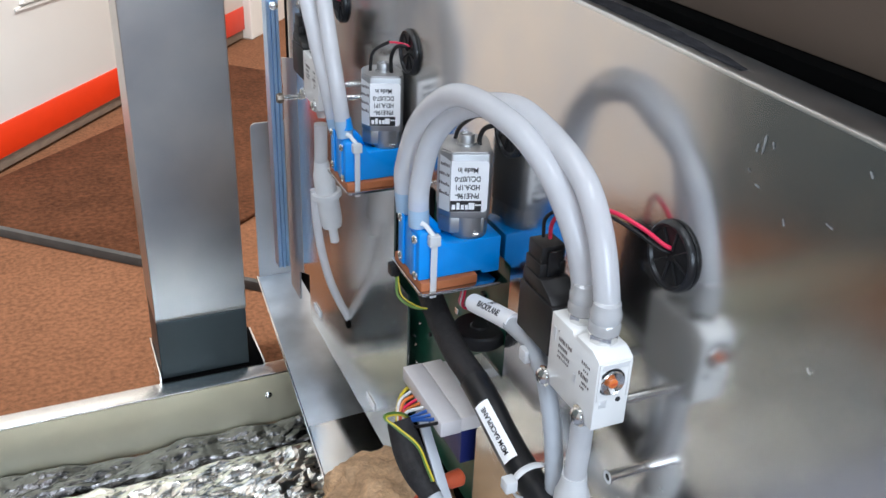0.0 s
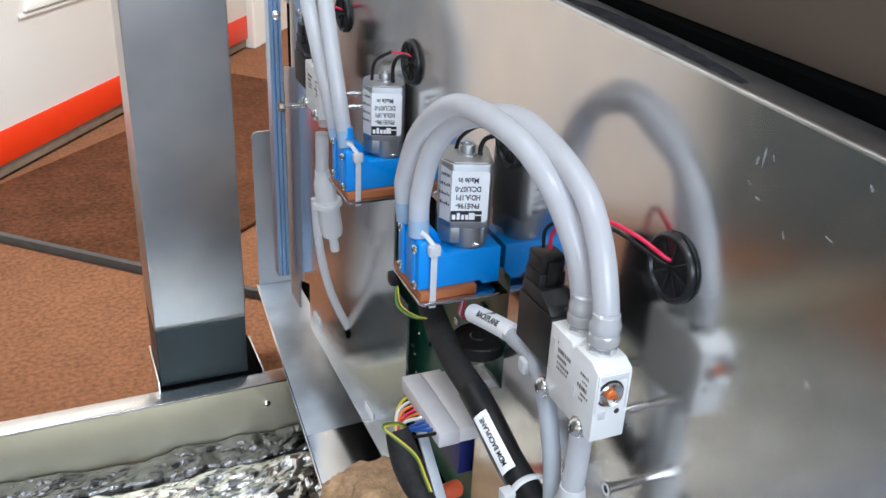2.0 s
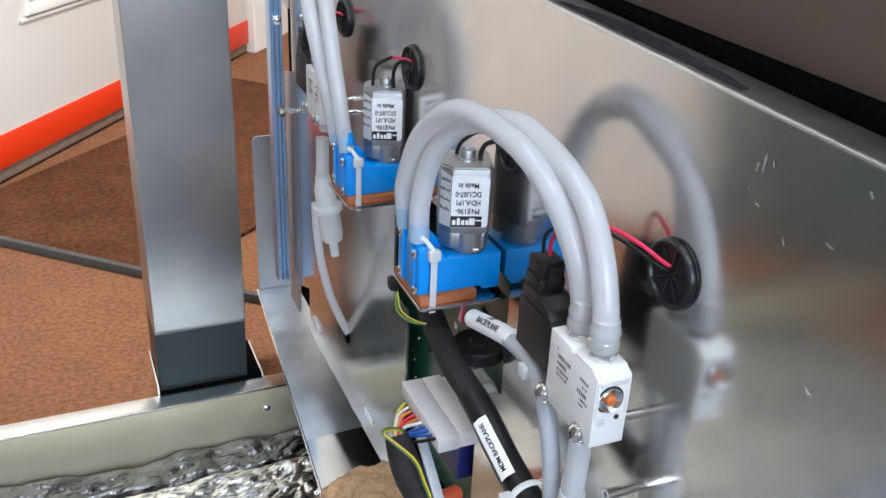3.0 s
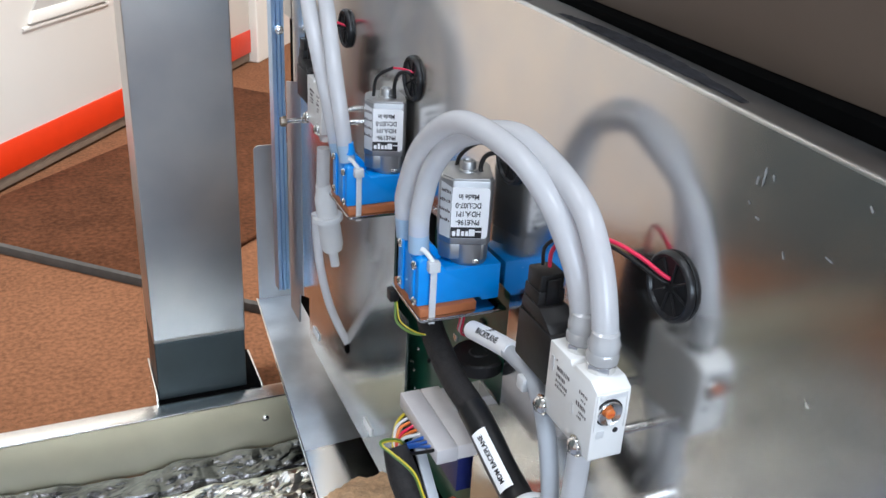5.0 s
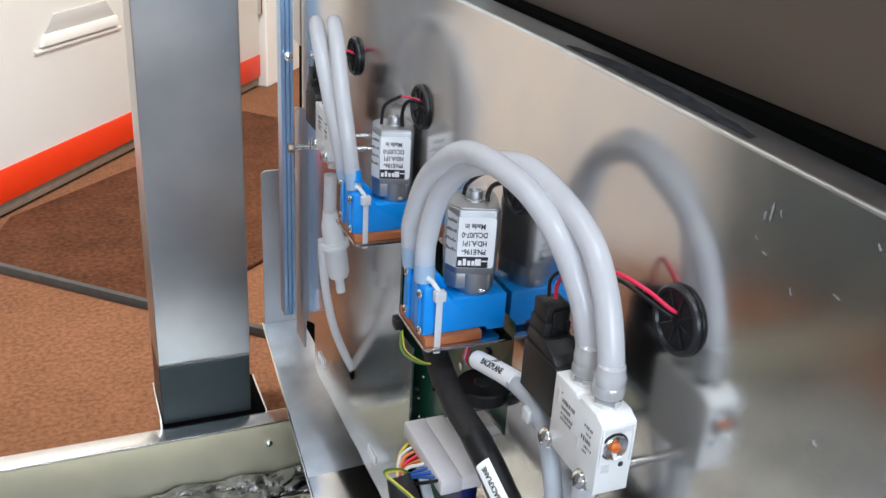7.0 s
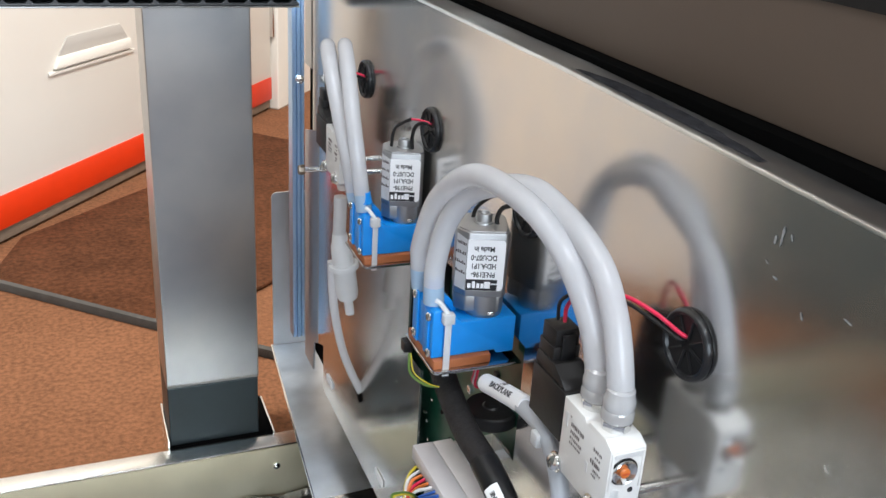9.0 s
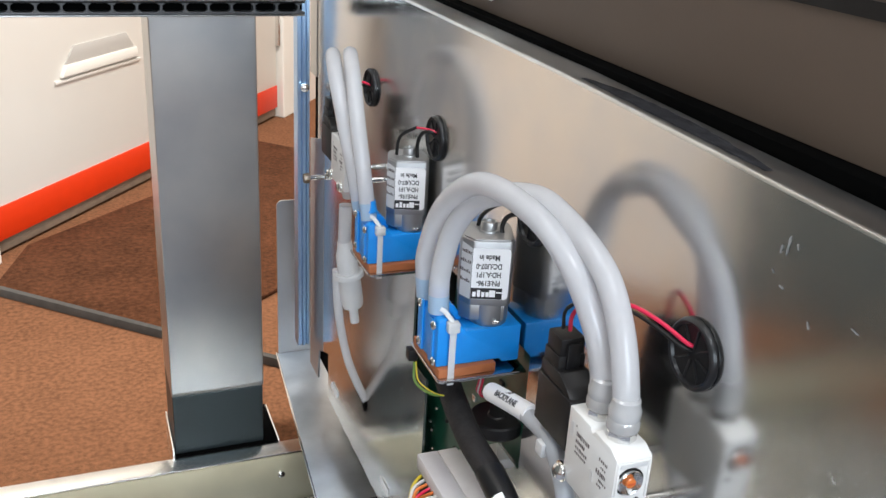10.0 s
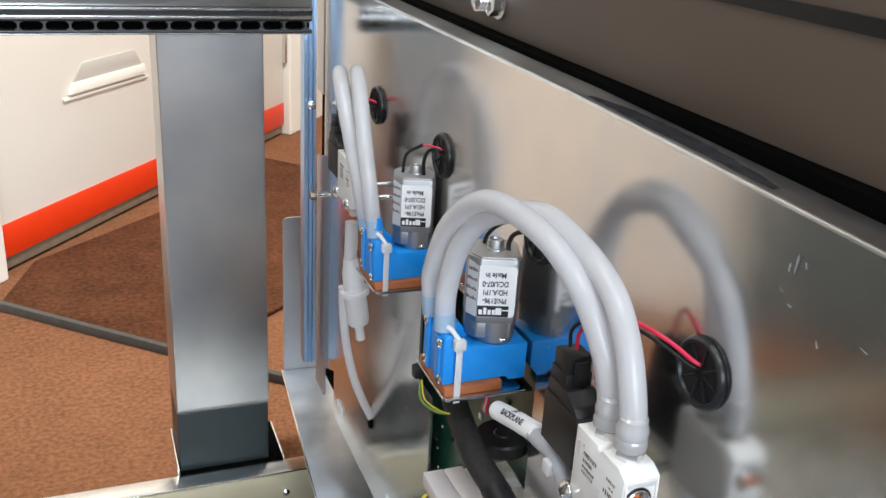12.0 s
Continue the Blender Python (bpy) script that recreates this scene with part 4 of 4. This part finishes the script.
valve_leads([(-0.0270, 0.3400, -0.1985), (-0.0268, 0.3395, -0.1900), (-0.0240, 0.3340, -0.1815), (-0.0180, 0.3230, -0.1765), (-0.0130, 0.3120, -0.1745), (-0.0080, 0.2980, -0.1760), (-0.0030, 0.2860, -0.1800), (0.0010, 0.2840, -0.1815)],
            [(-0.0290, 0.3430, -0.1985), (-0.0290, 0.3425, -0.1890), (-0.0262, 0.3350, -0.1815), (-0.0200, 0.3240, -0.1780), (-0.0145, 0.3120, -0.1765), (-0.0095, 0.2980, -0.1785), (-0.0045, 0.2870, -0.1820), (0.0010, 0.2850, -0.1835)])
valve_leads([(-0.0270, 0.7595, -0.1960), (-0.0265, 0.7610, -0.1880), (-0.0200, 0.7590, -0.1790), (-0.0090, 0.7500, -0.1765), (0.0010, 0.7420, -0.1790)],
            [(-0.0290, 0.7625, -0.1960), (-0.0290, 0.7640, -0.1870), (-0.0220, 0.7610, -0.1800), (-0.0090, 0.7510, -0.1795), (0.0010, 0.7430, -0.1810)])


def check_valve(dy, dz, dx=0.0, lean=0.0):
    """Drain hose with a white check valve below a solenoid valve."""
    c = rooted("check_valve", (-0.027 + dx, 0.295 + dy, -0.375 + dz), "white plastic check valve on a short drain hose", "valve", "check valves")
    a = Vector((dx, dy, dz))
    part("upper_hose", hose([Vector(p) + a for p in ((-0.027, 0.295, -0.267), (-0.0272, 0.295, -0.285), (-0.0275, 0.2955, -0.303))], 0.0056, 16, 6), TUBE, c)
    part("upper_cone", lathe([(0.0062, 0), (0.0068, 0.006), (0.0088, 0.012), (0.0092, 0.028), (0.0098, 0.0285)], Vector((-0.0275, 0.2955, -0.300)) + a, (lean, 0, -1), 26), NYLON, c)
    part("flange", lathe([(0.0125, 0), (0.0130, 0.001), (0.0130, 0.0045), (0.0105, 0.0055)], Vector((-0.0275 + 0.0285 * lean, 0.2955, -0.3285)) + a, (lean, 0, -1), 30), NYLON, c)
    part("lower_body", lathe([(0.0098, 0), (0.0098, 0.0240), (0.0085, 0.0290), (0.0040, 0.0310), (0.0040, 0.045)], Vector((-0.0275 + 0.0335 * lean, 0.2955, -0.3335)) + a, (lean, 0, -1), 26), NYLON, c)
    return c


check_valve(0.4195, -0.005, -0.002, 0.14)
check_valve(0.0, -0.005)
drain = rooted("drain_hose", (0, 0.739, -0.491), "thin milky drain hose ending in the panel", "hose", "air hoses")
part("hose_wall", hose([(-0.0345, 0.7200, -0.3330), (-0.0332, 0.7200, -0.3615), (-0.0295, 0.7220, -0.3907), (-0.0212, 0.7270, -0.4262), (-0.0108, 0.7330, -0.4550), (0.0010, 0.7392, -0.4815)], 0.0038, 16, 10), TUBE, drain)
part("panel_port", lathe([(0.0062, 0), (0.0056, 0.0012)], (-0.0001, 0.7375, -0.4860), (-1, 0, 0), 20), DARK, drain)
spare = rooted("standoff", (0, 0.2809, -0.2979), "free bright steel standoff screwed to the panel", "standoff", "standoffs")
part("pillar", lathe([(0.0019, 0), (0.0019, 0.0010), (0.0024, 0.0014), (0.0025, 0.0170), (0.0034, 0.0182), (0.0034, 0.0190), (0.0018, 0.0190), (0.0015, 0.0160)], (0.0, 0.2809, -0.2979), (-1, 0, 0), 18), STEEL, spare)
spare = rooted("standoff", (-0.036, 0.738, -0.252), "bright steel standoff with brass end on the valve", "standoff", "standoffs")
part("pillar", lathe([(0.0030, 0), (0.0030, 0.004), (0.0020, 0.005), (0.0020, 0.018)], (-0.0362, 0.738, -0.2545), (-1, 0, 0), 14), STEEL, spare)
part("end_nut", lathe([(0.0042, 0), (0.0048, 0.002), (0.0040, 0.005)], (-0.0540, 0.738, -0.2545), (-1, 0, 0), 8), DULL, spare, "dull brown end nut")

# ---- board behind the opening, cables below the near pump ----
board = rooted("circuit_board", (0.012, 0.50, -0.50), "dark green circuit board behind the panel opening", "circuit board")
part("board_sheet", box(0.0120, 0.0136, 0.400, 0.640, -0.500, -0.262), PCB, board, smooth=False)
part("side_board", prism([(0.415, -0.262), (0.440, -0.262), (0.440, -0.330), (0.418, -0.345)], 0, 0.0040, 0.0054), PCB, board, smooth=False)
for y, z in ((0.598, -0.418), (0.5955, -0.4245), (0.603, -0.4205), (0.592, -0.440), (0.588, -0.400)):
    part("solder_dot", lathe([(0.0016, 0), (0.0010, 0.0010)], (0.0119, y, z), (-1, 0, 0), 10), STEEL, board)
r3 = random.Random(11)
for k in range(26):
    y, z = r3.uniform(0.44, 0.59), r3.uniform(-0.47, -0.28)
    w, h = r3.uniform(0.001, 0.004), r3.uniform(0.001, 0.003)
    part("chip", box(0.0100, 0.0122, y - w, y + w, z - h, z + h, 0.0003), r3.choice((BLACK, BLACK, WHITE_PLASTIC, STEEL)), board, smooth=False)
part("brass_screw", lathe([(0.003, 0), (0.003, 0.002), (0.0015, 0.003)], (0.0118, 0.452, -0.428), (-1, 0, 0), 14), GOLD, board)
part("blue_socket", box(-0.004, 0.0120, 0.470, 0.500, -0.445, -0.405, 0.0006), DARK_BLUE, board, "dark blue socket")
part("header_strip", box(0.006, 0.0120, 0.566, 0.600, -0.318, -0.268, 0.0005), BLACK, board, "black pin header")
for k in range(7):
    part("header_pin", box(0.0035, 0.0062, 0.570, 0.586, -0.312 + 0.006 * k, -0.3095 + 0.006 * k), GOLD, board, smooth=False)
buzz = rooted("buzzer", (-0.004, 0.445, -0.325), "flat round black buzzer on the board edge", "buzzer")
part("drum", lathe([(0.0165, 0), (0.0172, 0.001), (0.0172, 0.008), (0.0160, 0.009), (0.006, 0.009), (0.005, 0.0098)], (-0.006, 0.448, -0.3245), (0, 0, 1), 34), BLACK, buzz)
part("bracket_arm", box(-0.004, 0.0118, 0.440, 0.456, -0.3225, -0.3185, 0.0005), BLACK, buzz)
conn = rooted("wire_connector", (-0.03, 0.44, -0.378), "two-row milky nylon wire connector", "connector")
part("outer_half", box(-0.0475, -0.0335, 0.4095, 0.4740, -0.3640, -0.3535, 0.0010), CONN, conn)
part("inner_half", box(-0.0333, -0.0197, 0.4110, 0.4745, -0.3646, -0.3540, 0.0010), CONN_WHITE, conn)
part("header", box(-0.0190, 0.0118, 0.4550, 0.4740, -0.3640, -0.3560, 0.0010), WHITE_PLASTIC, conn)
wires = [YELLOW, WHITE_WIRE, ORANGE_WIRE, RED, ORANGE_WIRE, WHITE_WIRE, BLUE_WIRE, BLUE_WIRE, BLUE_WIRE, BLACK]
names = ["yellow", "white", "orange", "red", "orange", "white", "blue", "blue", "blue", "black"]
loom = rooted("wire_loom", (-0.07, 0.45, -0.37), "bundle of coloured wires entering a black sleeve", "wires")
for k, (w, nm) in enumerate(zip(wires, names)):
    f = k / 9
    start = Vector((-0.0481, 0.4660, -0.3665)).lerp(Vector((-0.0485, 0.4160, -0.3574)), f)
    mid = Vector((-0.0558, 0.4580, -0.3662)).lerp(Vector((-0.0520, 0.4360, -0.3720)), f) + Vector((-0.0010 * (k % 2), 0, 0.0012 * (k % 3 - 1)))
    end = Vector((-0.0611, 0.4470, -0.3731)).lerp(Vector((-0.0565, 0.4400, -0.3728)), f)
    part("wire", hose([start + Vector((0.004, 0, 0.001)), start, mid, end, end + Vector((0, -0.006, -0.004))], 0.0011, 8, 6), w, loom, nm + " wire")
part("sleeve", hose([(-0.0611, 0.4440, -0.3722), (-0.0594, 0.4300, -0.3868), (-0.0580, 0.4120, -0.3954), (-0.0552, 0.4020, -0.4015)], lambda s: 0.0068 + 0.0030 * math.sin(math.pi * min(1, s * 1.1 + 0.1)), 20, 8), SLEEVE, loom, "black braided sleeve")
part("jacket", hose([(-0.0559, 0.4040, -0.3994), (-0.0539, 0.3950, -0.4027), (-0.0532, 0.3750, -0.4054), (-0.0586, 0.3400, -0.3969)], 0.0056, 16, 8), GREY_JACKET, loom, "grey cable jacket")
part("ground_wire", hose([(-0.0514, 0.4470, -0.3757), (-0.0605, 0.4400, -0.3638), (-0.0710, 0.4340, -0.3566), (-0.0761, 0.4300, -0.3557), (-0.0707, 0.4250, -0.3609), (-0.0604, 0.4150, -0.3705), (-0.0579, 0.4050, -0.3800), (-0.0561, 0.4000, -0.3870)], 0.0008, 8, 10), GREEN_WIRE, loom, "green and yellow ground wire")
part("ground_wire", hose([(-0.0525, 0.4460, -0.3760), (-0.0618, 0.4385, -0.3636), (-0.0716, 0.4325, -0.3571), (-0.0751, 0.4290, -0.3562), (-0.0696, 0.4240, -0.3604), (-0.0601, 0.4140, -0.3689), (-0.0572, 0.4040, -0.3794), (-0.0554, 0.3990, -0.3864)], 0.0006, 8, 10), YELLOW, loom, "green and yellow ground wire")
loop = rooted("ground_loop", (-0.055, 0.46, -0.285), "thin green ground wire looping under the bracket", "wires")
part("wire", hose([(-0.0540, 0.4700, -0.2830), (-0.0557, 0.4640, -0.2913), (-0.0535, 0.4580, -0.2944), (-0.0493, 0.4500, -0.2947), (-0.0440, 0.4450, -0.2935)], 0.0008, 8, 8), GREEN_WIRE, loop)
part("wire", hose([(-0.0530, 0.4700, -0.2830), (-0.0540, 0.4630, -0.2905), (-0.0520, 0.4570, -0.2930), (-0.0480, 0.4490, -0.2935), (-0.0440, 0.4440, -0.2930)], 0.0004, 8, 8), YELLOW, loop, "yellow wire")
part("black_plug", box(-0.0560, -0.0500, 0.4740, 0.4810, -0.2850, -0.2775, 0.0006), BLACK, loop)
main = rooted("backplane_cable", (-0.035, 0.40, -0.32), "black braided cable with a white printed label", "cable")
part("braid", hose([(-0.0240, 0.5000, -0.2920), (-0.0330, 0.4640, -0.2985), (-0.0350, 0.4256, -0.3100), (-0.0350, 0.3980, -0.3130), (-0.0350, 0.3850, -0.3150)], 0.0078, 20, 8), SLEEVE, main)
part("heatshrink", hose([(-0.0350, 0.3930, -0.3138), (-0.0350, 0.3750, -0.3180), (-0.0350, 0.3485, -0.3262), (-0.0350, 0.3190, -0.3310), (-0.0350, 0.2800, -0.3370), (-0.0350, 0.20, -0.352)], 0.0084, 22, 8), BLACK_GLOSS, main, "glossy black heatshrink")
# flag label on the heatshrink
u = Vector((0, 0.3760 - 0.3330, -0.3176 + 0.3290)).normalized()
c0 = Vector((-0.0350, 0.3545, -0.3240))
out = Vector((-0.70, -0.25, 0.66))
out = (out - u * out.dot(u)).normalized()
sidew = u.cross(out)
b4 = bmesh.new()
rows4 = []
for a in [-0.48 + 0.12 * k for k in range(9)]:
    rows4.append([b4.verts.new(c0 + u * s + (out * math.cos(a) + sidew * math.sin(a)) * 0.0097) for s in (-0.0195, 0.0195)])
for a, b in zip(rows4, rows4[1:]):
    b4.faces.new((a[0], a[1], b[1], b[0]))
flag = part("label", b4, PAPER, main, "white printed cable label")
writing("print_line", "MDM BACKPLANE", 0.0039, turned(c0 + out * 0.0099, u, out.cross(u)), INK, flag)
tie2 = rooted("cable_tie", (-0.035, 0.318, -0.342), "milky nylon cable tie round the black cable", "cable tie")
part("band", hose([Vector((-0.0375, 0.316, -0.3240)) + Vector((math.cos(a) * 0.0120, 0.2 * math.sin(a) * 0.009, math.sin(a) * 0.0092)) for a in [k * math.pi / 6 for k in range(13)]], 0.0022, 6, 3, flat=0.35, side=(0, 1, 0)), NYLON, tie2)
part("tie_head", box(-0.0550, -0.0485, 0.3120, 0.3190, -0.3240, -0.3170, 0.0008), NYLON, tie2)
cab2 = rooted("sensor_cable", (-0.03, 0.36, -0.26), "grey cable with a white printed sleeve label", "cable")
part("label_sleeve", hose([(-0.0290, 0.4120, -0.2740), (-0.0290, 0.3870, -0.2660), (-0.0290, 0.3630, -0.2590)], 0.0054, 20, 6), PAPER, cab2, "white printed cable sleeve")
part("jacket", hose([(-0.0300, 0.3660, -0.2604), (-0.0300, 0.3430, -0.2585), (-0.0310, 0.3320, -0.2620), (-0.0310, 0.3215, -0.2740), (-0.0300, 0.3130, -0.3000), (-0.0300, 0.3073, -0.3290), (-0.03, 0.30, -0.37)], 0.0046, 16, 8), GREY_JACKET, cab2)
part("tie_head", box(-0.0372, -0.0300, 0.3360, 0.3430, -0.2655, -0.2580, 0.0010), NYLON, cab2, "nylon cable tie head")
us = Vector((0, 0.3640 - 0.4150, -0.2600 + 0.2755)).normalized()
o2 = Vector((-0.55, -0.35, 0.6))
o2 = (o2 - us * o2.dot(us)).normalized()
writing("print_line", "BACKPLANE", 0.0047, turned(Vector((-0.0290, 0.3855, -0.2656)) + o2 * 0.0055, us, o2.cross(us)), INK, cab2)
s2 = (o2 + us.cross(o2) * -1.1).normalized()
writing("print_line", "J2", 0.0046, turned(Vector((-0.0290, 0.3870, -0.2660)) + s2 * 0.0055, us, s2.cross(us)), INK, cab2)
red2 = rooted("connector_wires", (-0.02, 0.455, -0.30), "red and white wires into the board", "wires")
for k, m in enumerate((RED, WHITE_WIRE, RED)):
    part("wire", hose([(-0.0140, 0.4560 - 0.002 * k, -0.2800), (-0.0150, 0.4580 - 0.002 * k, -0.2950), (-0.0120, 0.4640 - 0.002 * k, -0.3080), (0.0080, 0.4700, -0.3180)], 0.0008, 8, 6), m, red2)
grey = rooted("grey_channel", (-0.03, 0.46, -0.435), "pale grey plastic wiring strip below the connector", "strip")
part("strip", prism([(0.446, -0.3690), (0.446, -0.3725), (0.390, -0.4150), (0.390, -0.4110)], 0, -0.0492, -0.0425, 0.0006), GREY_JACKET, grey)
capx = rooted("red_cap", (-0.025, 0.432, -0.425), "red-orange plastic wire cap", "cap")
part("cap", lathe([(0.002, 0), (0.0036, 0.002), (0.0040, 0.012), (0.0056, 0.015), (0.0060, 0.024), (0.0040, 0.026)], (-0.0440, 0.4280, -0.4190), (0.9, 0.25, -0.15), 16), CORD, capx)
part("lead", hose([(-0.0420, 0.4280, -0.4180), (-0.0500, 0.4260, -0.4180), (-0.0600, 0.4200, -0.4200)], 0.0020, 10, 5), CORD, capx)
